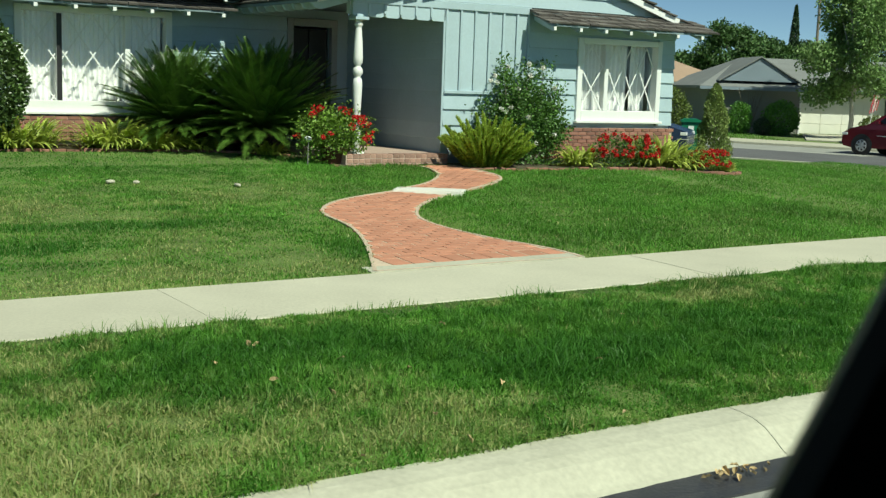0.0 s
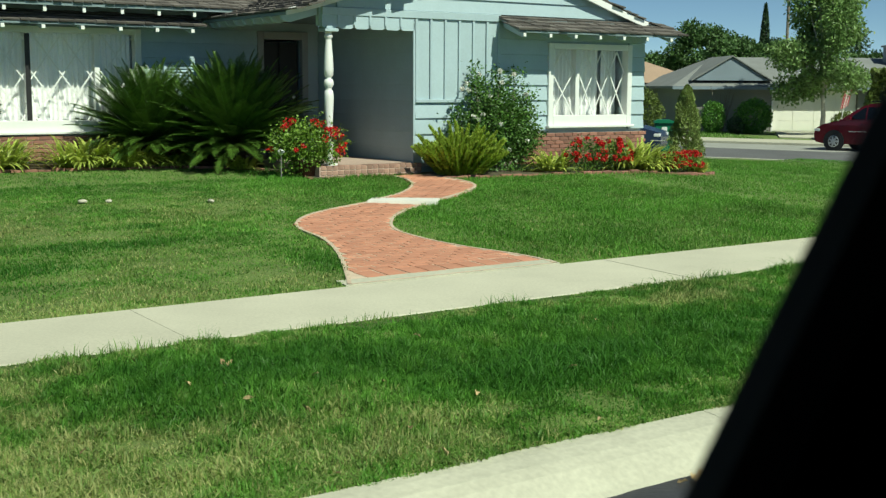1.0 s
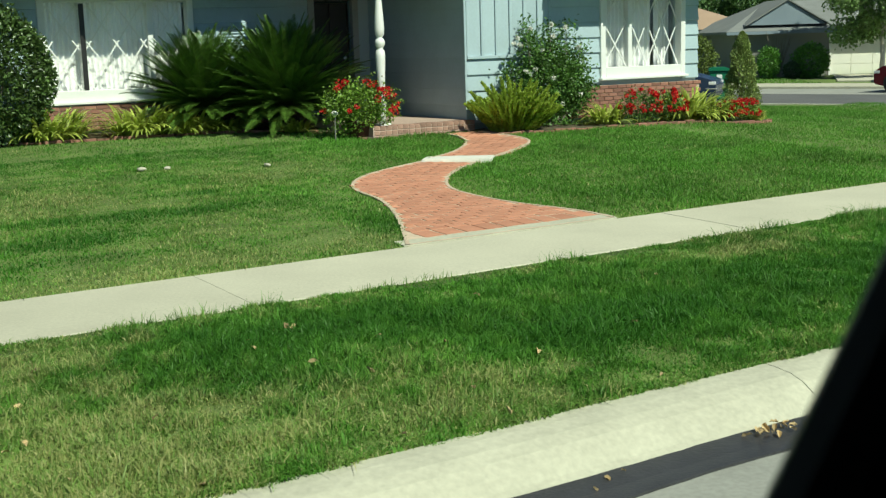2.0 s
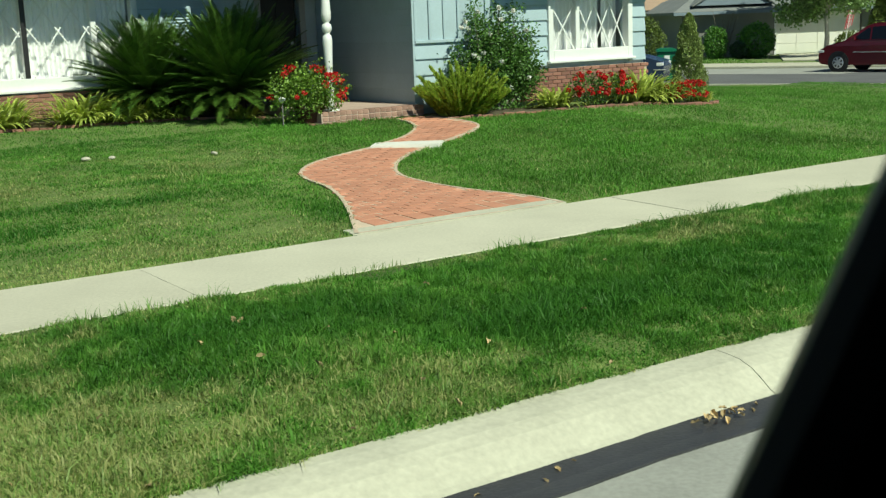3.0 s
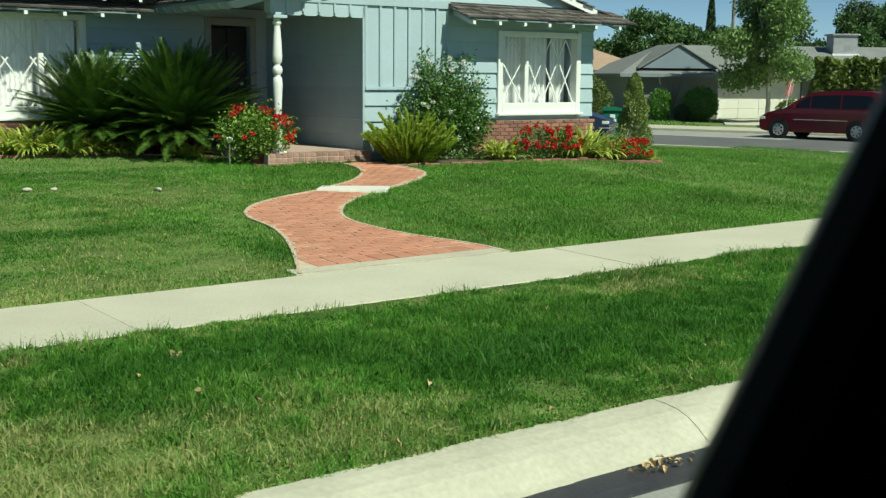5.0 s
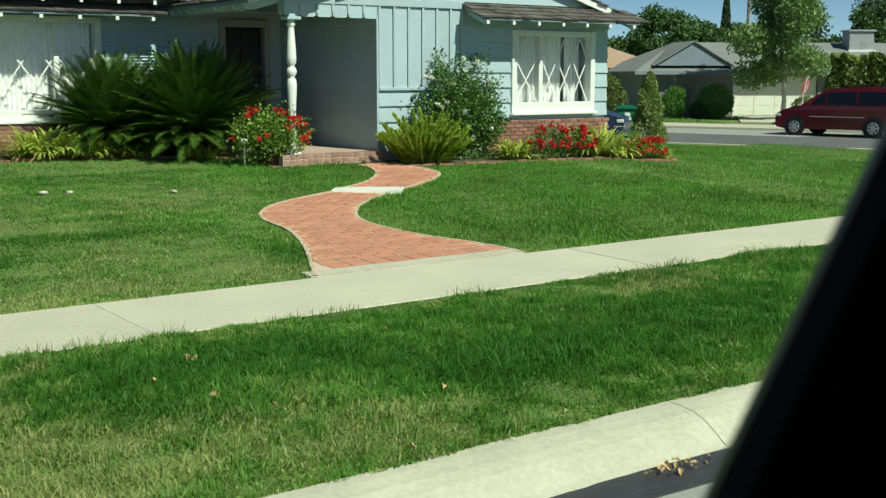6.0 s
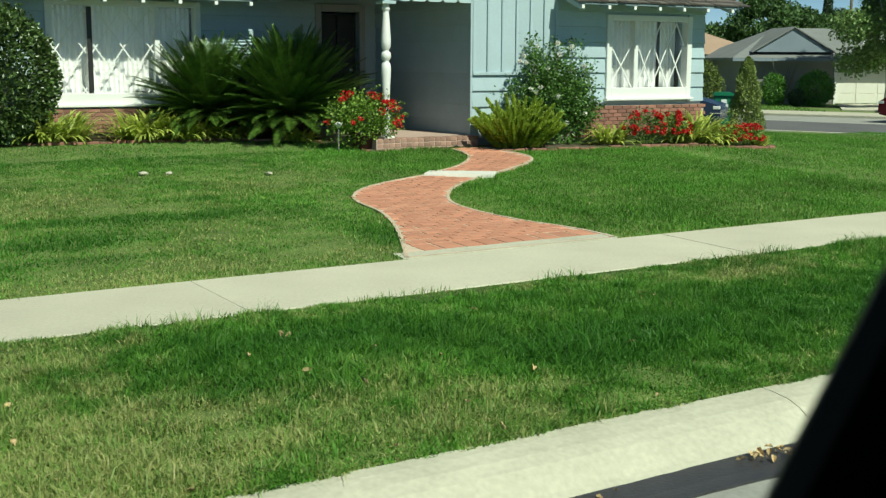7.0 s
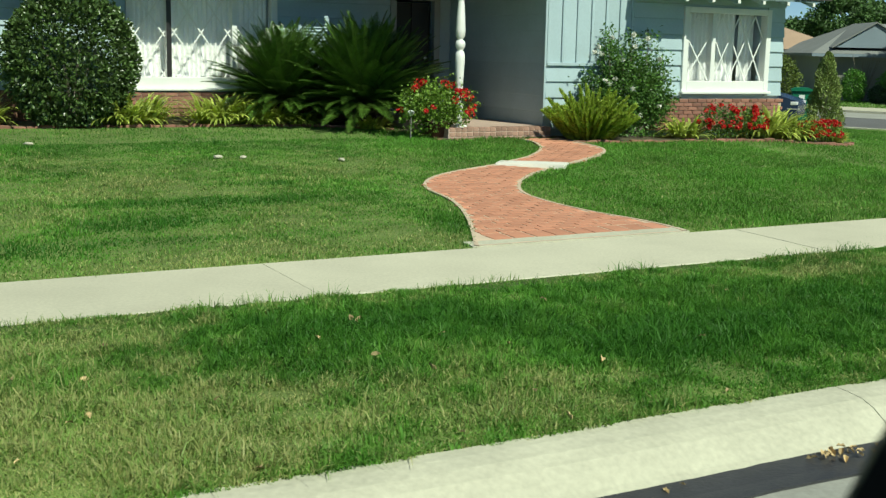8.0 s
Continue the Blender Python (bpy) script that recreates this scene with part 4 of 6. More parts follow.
def grass(name, label, n, box4, height, width, dryness, forbid, lean=0.8, two=True):
    a = RNG.uniform(box4[0], box4[1], n)
    b = RNG.uniform(box4[2], box4[3], n)
    ok = ~forbid(a, b)
    a, b = a[ok], b[ok]
    n = len(a)
    z = np.select([b < 7.44, b < 8.67, b < 15.2], [0.17 + 0.03 * (b - 4.37) / 3.07, 0.22 + 0 * b, 0.23 + 0.040 * (b - 8.67)], 0.491 + 0.033 * np.minimum(b - 15.2, 6))
    z = z - 0.066 * np.clip(a - 14.5, 0, 11.3)
    h = height(a, b) * RNG.uniform(0.45, 1.2, n)
    w = width * RNG.uniform(0.6, 1.3, n)
    th = RNG.uniform(0, 2 * math.pi, n)
    flat = RNG.random(n) < 0.10
    ln = np.where(flat, 2.2, 1.0) * h * np.minimum(np.abs(RNG.normal(0, lean, n)), 1.6)
    ct, st = math.cos(radians(34)), math.sin(radians(34))
    x, y = a * ct - b * st, a * st + b * ct
    base = np.stack([x, y, z - 0.006], 1)
    fac = RNG.uniform(0, math.pi, n)
    sd = np.stack([np.cos(fac), np.sin(fac), 0 * fac], 1) * w[:, None] / 2
    ld = np.stack([np.cos(th), np.sin(th), 0 * th], 1) * ln[:, None]
    up = np.stack([0 * h, 0 * h, h], 1)
    raw = dryness(a, b)
    dr = np.clip(raw, 0, 1)
    dry = np.where(RNG.random(n) < dr * 0.55, RNG.uniform(0.55, 1.0, n), RNG.uniform(0, 0.12, n) + 0.28 * dr - np.clip(0.06 - raw, 0, 0.75) * 1.3)
    tip = base + ld + up * np.sqrt(np.maximum(0.1, 1 - 0.35 * (ln / h)))[:, None]
    if two:
        mid = base + ld * 0.28 + up * 0.55
        verts = np.stack([base - sd, base + sd, mid - sd * 0.75, mid + sd * 0.75, tip], 1).reshape(-1, 3)
        k = np.arange(n)[:, None] * 5
        faces = np.concatenate([k + [0, 1, 3], k + [0, 3, 2], k + [2, 3, 4]], 0)
        at = np.repeat(dry, 5)
    else:
        verts = np.stack([base - sd, base + sd, tip], 1).reshape(-1, 3)
        k = np.arange(n)[:, None] * 3
        faces = k + [0, 1, 2]
        at = np.repeat(dry, 3)
    ob = link_mesh(name, tri_mesh(name, verts, faces, at), M_GRASS)
    tagged(ob, label, "grass", kind="stuff")


def spots(a, b, rows):
    """The sum of soft patches, given as rows of (a, b, half length, half depth, weight)."""
    return sum(w * spot(a, b, ca, cb, ra, rb) for ca, cb, ra, rb, w in rows)


def verge_dry(a, b):
    d = 0.14 + 0.22 * clump_noise(a, b, 3.2, 1) + 0.20 * clump_noise(a, b, 8.0, 2)
    d += 0.26 * clump_noise(a, b, 17.0, 21) + 0.18 * clump_noise(a, b, 34.0, 22)
    d += spots(a, b, [(1.2, 6.75, 0.9, 0.30, 0.65), (2.75, 5.50, 0.5, 0.18, 0.45), (1.0, 5.4, 1.0, 0.40, 0.55), (1.1, 4.7, 1.6, 0.35, 0.55), (0.2, 6.1, 1.2, 0.6, 0.5),
                      (6.97, 6.72, 0.6, 0.20, 0.55), (8.0, 6.9, 0.7, 0.22, 0.5), (3.2, 4.95, 1.0, 0.25, 0.25), (-1.5, 5.8, 1.6, 1.2, 0.4), (0.6, 5.4, 2.4, 1.5, 0.30)])
    return d - spots(a, b, [(2.6, 6.35, 1.1, 0.55, 0.75), (4.2, 6.6, 1.6, 0.55, 0.55), (4.5, 5.45, 0.7, 0.35, 0.6), (5.6, 5.6, 1.6, 0.6, 0.55), (7.2, 6.1, 1.3, 0.5, 0.5), (9.5, 6.0, 2.0, 1.0, 0.4), (5.5, 5.0, 2.2, 0.6, 0.30)])


def verge_h(a, b):
    h = 0.050 + 0.020 * clump_noise(a, b, 3.6, 3) + 0.018 * clump_noise(a, b, 11.0, 4)
    h += spots(a, b, [(2.5, 6.5, 0.8, 0.45, 0.035), (4.4, 6.4, 2.0, 0.5, 0.025), (4.4, 5.35, 0.30, 0.2, 0.05), (5.4, 5.7, 0.8, 0.4, 0.03)])
    h -= 0.030 * np.exp(-((b - 7.42) / 0.18) ** 2)
    return np.clip(h, 0.016, 0.13)


def lawn_dry(a, b):
    d = 0.10 + 0.26 * clump_noise(a, b, 2.4, 11) + 0.20 * clump_noise(a, b, 6.5, 12)
    d += 0.20 * clump_noise(a, b, 14.0, 23) + 0.14 * clump_noise(a, b, 26.0, 24)
    d += spots(a, b, [(2.3, 12.5, 1.4, 0.6, 0.50), (3.4, 10.05, 0.9, 0.45, 0.45), (4.4, 9.05, 1.0, 0.35, 0.50), (2.1, 8.9, 1.3, 0.30, 0.60), (4.6, 10.6, 0.7, 0.5, 0.40),
                      (3.4, 13.2, 1.3, 0.5, 0.30), (0.4, 10.2, 1.2, 1.0, 0.45), (6.0, 14.0, 2.0, 0.6, 0.15), (8.4, 9.1, 0.9, 0.22, 0.40), (10.5, 10.5, 1.5, 0.5, 0.18)])
    d -= spots(a, b, [(2.76, 10.45, 0.75, 0.26, 1.5), (3.9, 11.45, 0.8, 0.24, 1.4), (2.86, 9.70, 0.55, 0.18, 1.2), (1.5, 9.65, 0.6, 0.25, 1.3), (2.7, 11.55, 0.5, 0.18, 1.1),
                      (4.67, 12.5, 0.28, 0.14, 1.3), (5.2, 15.9, 2.6, 0.7, 0.45), (3.4, 16.6, 2.2, 0.5, 0.45), (9.12, 11.8, 0.42, 0.20, 0.9), (5.5, 9.8, 0.35, 0.7, 0.9), (0.6, 11.3, 0.6, 0.2, 1.0)])
    fresh = 1 / (1 + np.exp(-(a - 7.3) * 4))
    return (d - 0.12 * (b > 15.3)) * (1 - 0.88 * fresh) + 0.01 * fresh


def lawn_h(a, b):
    h = 0.038 + 0.012 * clump_noise(a, b, 2.4, 13) + 0.010 * clump_noise(a, b, 8.0, 14)
    h += 0.018 * (a > 8.0) + spots(a, b, [(2.76, 10.45, 0.7, 0.25, 0.03), (3.9, 11.45, 0.8, 0.25, 0.03), (5.45, 9.8, 0.25, 0.6, 0.03), (8.95, 17.0, 0.55, 0.5, 0.12), (9.5, 16.1, 0.6, 0.3, 0.05)])
    return np.clip(h, 0.02, 0.16)


BEDS = [np.array([to_street(house_pt(u, i)) for u, i in poly]) for poly in (BED_R, BED_L)]
HOUSE_POLY = np.array([to_street(house_pt(u, i)) for u, i in ((-1.85, -0.15), (5.3, -0.1), (5.3, 9.3), (-9.6, 9.3), (-9.6, 2.6), (-1.85, 2.6))])
PATH_WIDE = np.concatenate([EDGE_L + [0.02, 0.0], (EDGE_R - [0.02, 0.0])[::-1]])


def lawn_forbid(a, b):
    r = inside(a, b, PATH_WIDE) | inside(a, b, HOUSE_POLY) | ((b < 8.83) & (a > 5.1) & (a < 7.6)) | (a > far_kerb(b) - 12.3)
    for q in BEDS:
        r |= inside(a, b, q)
    return r


off_verge = lambda a, b: (b < 4.355) | (b > 7.425)
grass("verge_grass", "long uneven green grass of the verge with dry patches", 470000, (-4.5, 14.0, 4.36, 7.44), verge_h, 0.0085, verge_dry, off_verge, 0.9)
grass("verge_tall_blades", "longer green blades standing out of the verge", 26000, (-4.0, 12.0, 4.45, 7.35), lambda a, b: verge_h(a, b) * 1.9 + 0.02, 0.007, lambda a, b: verge_dry(a, b) - 0.1, lambda a, b: off_verge(a, b) | (clump_noise(a, b, 5.0, 31) < 0.1), 1.2)
grass("verge_edge_blades", "thin long grass blades leaning over the pavement's edge", 2600, (-4.5, 14.0, 7.34, 7.425), lambda a, b: 0.05 + 0.07 * np.clip(clump_noise(a, b, 4, 5), 0, 1.0), 0.006, verge_dry, lambda a, b: off_verge(a, b) | (clump_noise(a, b, 4, 5) < 0.05), 0.7)
grass("kerb_edge_grass", "ragged grass and dry thatch creeping over the kerb", 20000, (-4.5, 10.0, 4.335, 4.46), lambda a, b: 0.030 + 0.016 * clump_noise(a, b, 9, 6), 0.008, lambda a, b: 0.25 + 0.5 * clump_noise(a, b, 12, 7), lambda a, b: clump_noise(a, b, 7, 8) < -0.75 + 14 * (4.375 - b), 1.6)
grass("verge_grass_far", "green grass of the verge further along the street", 30000, (14.5, 24, 4.4, 7.44), verge_h, 0.014, verge_dry, off_verge, two=False)
grass("lawn_grass", "mown green lawn with dry straw-coloured patches", 320000, (-3.0, 13.5, 8.66, 16.5), lawn_h, 0.011, lawn_dry, lawn_forbid)
grass("lawn_grass_upper", "mown green lawn along the house and round its corner", 300000, (0.0, 29.0, 8.70, 22.0), lawn_h, 0.014, lawn_dry, lambda a, b: lawn_forbid(a, b) | ((a < 13.5) & (b < 16.5)), two=False)


# ---- plants by the house ----
def rooted(u, i, dz=0.0, turn=0.0):
    """A pose on the ground at a place of the house's plan."""
    p = house_pt(u, i)
    return pose(p.x, p.y, soil_at(p) + 0.03 + dz, 0, 0, 33 + turn)


def frond_mesh(length, droop, seed):
    r = np.random.default_rng(seed)
    V, F = [], []
    n = 62
    pts, dirs = [], []
    p, el = np.zeros(3), 0.0
    for k in range(n + 1):
        f = k / n
        el = -droop * f ** 1.6
        d = np.array([math.cos(el), 0, math.sin(el)])
        pts.append(p.copy())
        dirs.append(d)
        p = p + d * length / n
    for k in range(n):                       # rachis, a three-sided rod
        w0, w1 = 0.009 * (1 - k / n) + 0.002, 0.009 * (1 - (k + 1) / n) + 0.002
        i = len(V)
        for q, w in ((pts[k], w0), (pts[k + 1], w1)):
            V += [q + [0, w, 0], q + [0, -w, 0], q + [0, 0, -w]]
        F += [(i, i + 1, i + 4), (i, i + 4, i + 3), (i + 1, i + 2, i + 5), (i + 1, i + 5, i + 4)]
    for k in range(5, n):
        f = k / n
        ll = 0.165 * length / 1.2 * (math.sin(math.pi * min(1, 0.18 + 0.84 * f)) ** 0.6) * r.uniform(0.9, 1.1)
        for s in (-1, 1):
            d = dirs[k] * 0.62 + np.array([0, s * 0.72, 0.30 - 0.1 * r.random()])
            d = d / np.linalg.norm(d)
            up = np.cross(d, [0, s, 0])
            wv = np.cross(d, up)
            wv = dirs[k] * 0.0080
            i = len(V)
            tip = pts[k] + d * ll + np.array([0, 0, -0.012])
            mid = pts[k] + d * ll * 0.5 + np.array([0, 0, 0.006])
            V += [pts[k] - wv * 0.7, pts[k] + wv * 0.7, mid + wv, mid - wv, tip]
            F += [(i, i + 1, i + 2), (i, i + 2, i + 3), (i + 3, i + 2, i + 4)]
    me = tri_mesh("frond", np.array(V), np.array(F))
    me.materials.append(M_CYCAD)
    return me


FRONDS = [frond_mesh(1.30, 0.22, 1), frond_mesh(1.28, 0.42, 2), frond_mesh(1.24, 0.62, 3)]


def cycad(u, i, label, scale, count, seed, height):
    root = thing("cycad", rooted(u, i), label, "cycad", "cycads by the porch")
    bm = bmesh.new()
    lathe(bm, [(0.15, -0.05), (0.19, 0.1), (0.18, height * 0.7), (0.13, height), (0.04, height + 0.08)], 12)
    part("trunk", bm, M_SCALY_SHADED, root, "stubby shade-darkened scaly trunk")
    rnd = random.Random(seed)
    for k in range(count):
        f = (k + 0.5) / count
        az = k * 137.5 + rnd.uniform(-12, 12)
        el = 84 - 82 * f ** 0.85 + rnd.uniform(-5, 5)
        o = link_mesh("frond", FRONDS[0 if f < 0.45 else (1 if f < 0.8 else 2)], None, root)
        o.matrix_basis = Matrix.Translation((0, 0, height - 0.02)) @ Matrix.Rotation(radians(az), 4, "Z") @ Matrix.Rotation(radians(-el), 4, "Y") @ Matrix.Rotation(radians(rnd.uniform(-12, 12)), 4, "X") @ Matrix.Diagonal((scale * rnd.uniform(0.9, 1.08), scale, scale, 1))
        if f < 0.02:
            o["label"] = "dark green feathery frond"


cycad(-2.36, 1.90, "large dark green cycad with stiff arching fronds beside the porch", 1.22, 220, 4, 0.34)
cycad(-3.52, 2.72, "dark green cycad with feathery fronds below the wide window", 1.08, 200, 9, 0.36)


def strap_mesh(n, rad, length, width, seed, rise=(45, 88)):
    r = np.random.default_rng(seed)
    V, F = [], []
    for k in range(n):
        az, el = r.uniform(0, 6.28), radians(r.uniform(*rise))
        q = np.array([math.cos(az) * rad[0] * math.sqrt(r.random()), math.sin(az) * rad[1] * math.sqrt(r.random()), 0])
        az += r.normal(0, 0.5)
        L = length * r.uniform(0.6, 1.15)
        side = np.array([-math.sin(az), math.cos(az), 0]) * width * r.uniform(0.7, 1.2) / 2
        p = q.copy()
        i = len(V)
        segs = 6
        for s in range(segs + 1):
            f = s / segs
            w = side * (1 - f ** 2.2) * (0.6 + 0.8 * min(f * 3, 1) * 0.5)
            V += [p - w, p + w]
            e = el - 1.75 * f ** 1.8
            p = p + np.array([math.cos(az) * math.cos(e), math.sin(az) * math.cos(e), math.sin(e)]) * L / segs
        for s in range(segs):
            j = i + 2 * s
            F += [(j, j + 1, j + 3), (j, j + 3, j + 2)]
    me = tri_mesh("leaves", np.array(V), np.array(F))
    me.materials.append(M_STRAP)
    return me


def strap_clump(u, i, n, rad, length, seed, label, name="agapanthus", width=0.066):
    root = thing(name, rooted(u, i), label, "plant", "strap-leaved clumps")
    link_mesh("leaves", strap_mesh(int(n * 1.5), rad, length * 1.2, width, seed, (22, 80)), None, root)


strap_clump(-4.62, 2.52, 190, (0.50, 0.16), 0.56, 21, "yellow-green strap-leaved clump below the wide window")
strap_clump(-3.95, 2.36, 190, (0.50, 0.15), 0.46, 22, "yellow-green strap-leaved clump at the bed's edge")
strap_clump(-3.25, 2.22, 110, (0.40, 0.12), 0.34, 23, "low green strap-leaved clump beside the cycad")
strap_clump(-6.15, 2.60, 220, (0.52, 0.16), 0.58, 24, "green strap-leaved clump beside the round bush")
strap_clump(-8.55, 2.6, 120, (0.4, 0.15), 0.6, 26, "green strap-leaved clump beyond the round bush")
strap_clump(-2.45, 1.42, 50, (0.2, 0.12), 0.28, 27, "small pale strap-leaved clump under the cycad")
strap_clump(4.25, -0.72, 190, (0.40, 0.18), 0.62, 28, "yellow-green daylily clump between the red flowers")
strap_clump(4.75, -0.78, 90, (0.25, 0.15), 0.50, 29, "yellow-green daylily clump at the bed's end")
strap_clump(2.45, -0.62, 90, (0.25, 0.15), 0.42, 30, "pale green strap-leaved clump below the brick footing")
strap_clump(5.75, -0.85, 40, (0.15, 0.1), 0.26, 31, "small pale clump at the bed's corner")


def plume_mesh(length, bend, seed):
    """A foxtail plume: a curved stem wrapped in short needles."""
    r = np.random.default_rng(seed)
    V, F = [], []
    n = 420
    for k in range(n):
        f = (k + r.random()) / n
        c = np.array([bend * f * f * length, 0, length * f * (1 - 0.25 * bend * f)])
        rad = 0.058 * (0.35 + 0.65 * math.sin(math.pi * min(1, 0.25 + 0.72 * f)))
        th = r.uniform(0, 6.28)
        o = np.array([math.cos(th), math.sin(th), 0.9 + 0.4 * f])
        o = o / np.linalg.norm(o)
        s = np.cross(o, r.normal(0, 1, 3))
        s = s / np.linalg.norm(s) * 0.014
        i = len(V)
        V += [c - s, c + s, c + o * rad * 1.7]
        F += [(i, i + 1, i + 2)]
    me = tri_mesh("plume", np.array(V), np.array(F))
    me.materials.append(M_FERN)
    return me


PLUMES = [plume_mesh(0.90, 0.06, 1), plume_mesh(0.84, 0.14, 2), plume_mesh(0.74, 0.10, 3)]


def foxtail_fern(u, i, label):
    root = thing("foxtail_fern", rooted(u, i), label, "fern")
    rnd = random.Random(12)
    for k in range(92):
        f = math.sqrt((k + 0.5) / 92)
        az = k * 137.5
        o = link_mesh("plume", PLUMES[min(2, int(f * 3))], None, root)
        s = rnd.uniform(0.8, 1.12)
        o.matrix_basis = Matrix.Translation((0.36 * f * math.cos(radians(az)), 0.24 * f * math.sin(radians(az)), -0.02)) @ Matrix.Rotation(radians(az), 4, "Z") @ Matrix.Rotation(radians(3 + 44 * f ** 1.5 + rnd.uniform(-7, 7)), 4, "Y") @ Matrix.Diagonal((s, s, s, 1))


foxtail_fern(0.50, -0.62, "yellow-green foxtail fern with upright plumes in the bed")


def stems(root, ways, r0, mat=M_BARK, name="stem"):
    for pts in ways:
        bm = bmesh.new()
        n = len(pts)
        tube(bm, pts, [r0 * (1 - 0.75 * k / (n - 1)) for k in range(n)], 6)
        part(name, bm, mat, root)


def petals(root, name, centre, rad, n, mat, size, flat=1.0):
    p, d = ball_points(n, (0, 0, 0), (rad, rad, rad * flat), inner=0.5, lump=0.1)
    me = leaf_mesh(name, p, d, size, 0.9, 0.5)
    me.materials.append(mat)
    o = link_mesh(name, me, None, root)
    o.matrix_basis = Matrix.Translation(centre)
    return o


def rose_bush(u, i, label):
    root = thing("rose_bush", rooted(u, i), label, "rose bush")
    rnd = random.Random(31)
    ways, P, D = [], [], []
    tips = [(-0.75, 0.0, 1.05), (-0.45, -0.1, 1.55), (-0.35, 0.05, 1.78), (-0.1, 0.0, 1.45), (0.15, 0.05, 1.70), (0.45, 0.0, 1.25), (0.75, 0.05, 1.0), (0.95, 0.0, 0.65), (0.3, -0.15, 0.9), (-0.5, -0.2, 0.8),
            (0.2, 0.1, 1.50), (0.55, 0.1, 1.72), (-0.2, -0.2, 1.2), (0.0, -0.25, 0.6), (0.6, -0.2, 0.55), (-0.25, 0.1, 1.55), (0.85, 0.1, 1.35)]
    for t in tips:
        t = Vector(t)
        b = Vector((t.x * 0.25, t.y * 0.3, -0.05))
        m = b.lerp(t, 0.55) + Vector((t.x * 0.12, 0, 0.05))
        ways.append([b, b.lerp(m, 0.5), m, t])
        for _ in range(330):
            f = rnd.random() ** 0.6
            c = (b.lerp(m, f * 2) if f < 0.5 else m.lerp(t, f * 2 - 1))
            sp = 0.20 * (1.15 - f * 0.75)
            P.append([c.x + rnd.gauss(0, sp), c.y + rnd.gauss(0, sp * 0.8), max(0.02, c.z + rnd.gauss(0, sp * 0.8))])
            D.append([rnd.gauss(0, 1), rnd.gauss(0, 1), rnd.uniform(-0.2, 0.8)])
    p, d = ball_points(3400, (0.15, 0.0, 0.68), (0.80, 0.36, 0.62), 0.35, 0.3, 2.5, 8)
    me = leaf_mesh("leaves", np.concatenate([np.array(P), p]), np.concatenate([np.array(D), d]), 0.062, 0.62, 0.7)
    me.materials.append(M_ROSELEAF)
    link_mesh("leaves", me, None, root)
    stems(root, ways, 0.014)
    for c in ((-0.72, -0.1, 1.38), (-0.62, -0.15, 1.36), (-0.66, -0.12, 1.47), (-0.55, -0.2, 0.92), (-0.47, -0.22, 0.88), (-0.36, -0.2, 0.95), (-0.30, 0.0, 1.62), (-0.15, -0.1, 1.25), (0.05, -0.1, 1.68), (0.10, -0.1, 1.48), (0.35, -0.1, 1.62), (-0.05, -0.3, 0.8), (0.62, -0.1, 1.28), (0.5, -0.3, 0.5), (0.1, -0.32, 0.35)):
        petals(root, "bloom", c, 0.036, 26, M_ROSE, 0.04)


rose_bush(1.42, -0.26, "straggly green rose bush with a few white blooms")


def flower_shrub(u, i, label, radii, height, n_leaf, n_bloom, seed, leafmat, pot=False, bloom=0.05):
    root = thing("geranium" if pot else "flowering_plant", rooted(u, i), label, "geranium" if pot else "flowers", "red flowering plants")
    base = 0.0
    if pot:
        bm = bmesh.new()
        lathe(bm, [(0.16, -0.02), (0.21, 0.22), (0.225, 0.23), (0.225, 0.26), (0.20, 0.26), (0.19, 0.22), (0.05, 0.21)], 20)
        part("pot", bm, M_TERRA, root, "dark round pot", True)
        base = 0.10
    c = (0, 0, base + (height - base) * 0.5)
    R = (radii[0], radii[1], (height - base) * 0.52)
    p, d = ball_points(n_leaf, c, R, 0.40, 0.5, 2.4, seed)
    p[:, 2] = np.maximum(p[:, 2], 0.02)
    me = leaf_mesh("leaves", p, d, 0.050, 0.7, 0.9)
    me.materials.append(leafmat)
    link_mesh("leaves", me, None, root)
    stems(root, [[(0.3 * x * radii[0], 0.2 * y, base - 0.02), (0.7 * x * radii[0], 0.3 * y, base + 0.5 * (height - base) * 0.7), (x * radii[0] * 0.8, 0.3 * y, height * 0.82)] for x, y in ((-0.7, 0.1), (-0.3, -0.3), (0.2, 0.2), (0.6, -0.2), (0.9, 0.0))], 0.012, M_GERLEAF)
    rnd = random.Random(seed)
    for k in range(n_bloom):
        th, ph = rnd.uniform(math.pi * 0.95, math.pi * 2.05), rnd.uniform(-0.35, 1.25)
        q = (math.cos(th) * math.cos(ph) * R[0] * 1.03, math.sin(th) * math.cos(ph) * R[1] * 1.03, c[2] + math.sin(ph) * R[2] * 1.06)
        petals(root, "bloom", q, bloom * rnd.uniform(0.55, 1.1), 30, M_RED, 0.036, 0.8)


flower_shrub(-1.93, 0.12, "bushy red geranium in a dark pot beside the porch post", (0.60, 0.40), 0.86, 4800, 24, 41, M_GERLEAF, True, 0.075)
flower_shrub(3.02, -0.80, "dense red-flowering plant in the front bed", (0.42, 0.26), 0.56, 900, 36, 42, M_ROSELEAF)
flower_shrub(3.62, -0.84, "dense red-flowering plant beside the daylilies", (0.36, 0.26), 0.52, 700, 28, 43, M_ROSELEAF)
flower_shrub(5.02, -0.90, "low red-flowering plant at the bed's end", (0.30, 0.22), 0.34, 500, 20, 44, M_GERLEAF)
flower_shrub(5.52, -0.82, "low red-flowering plant at the bed's corner", (0.30, 0.22), 0.38, 500, 28, 45, M_GERLEAF)


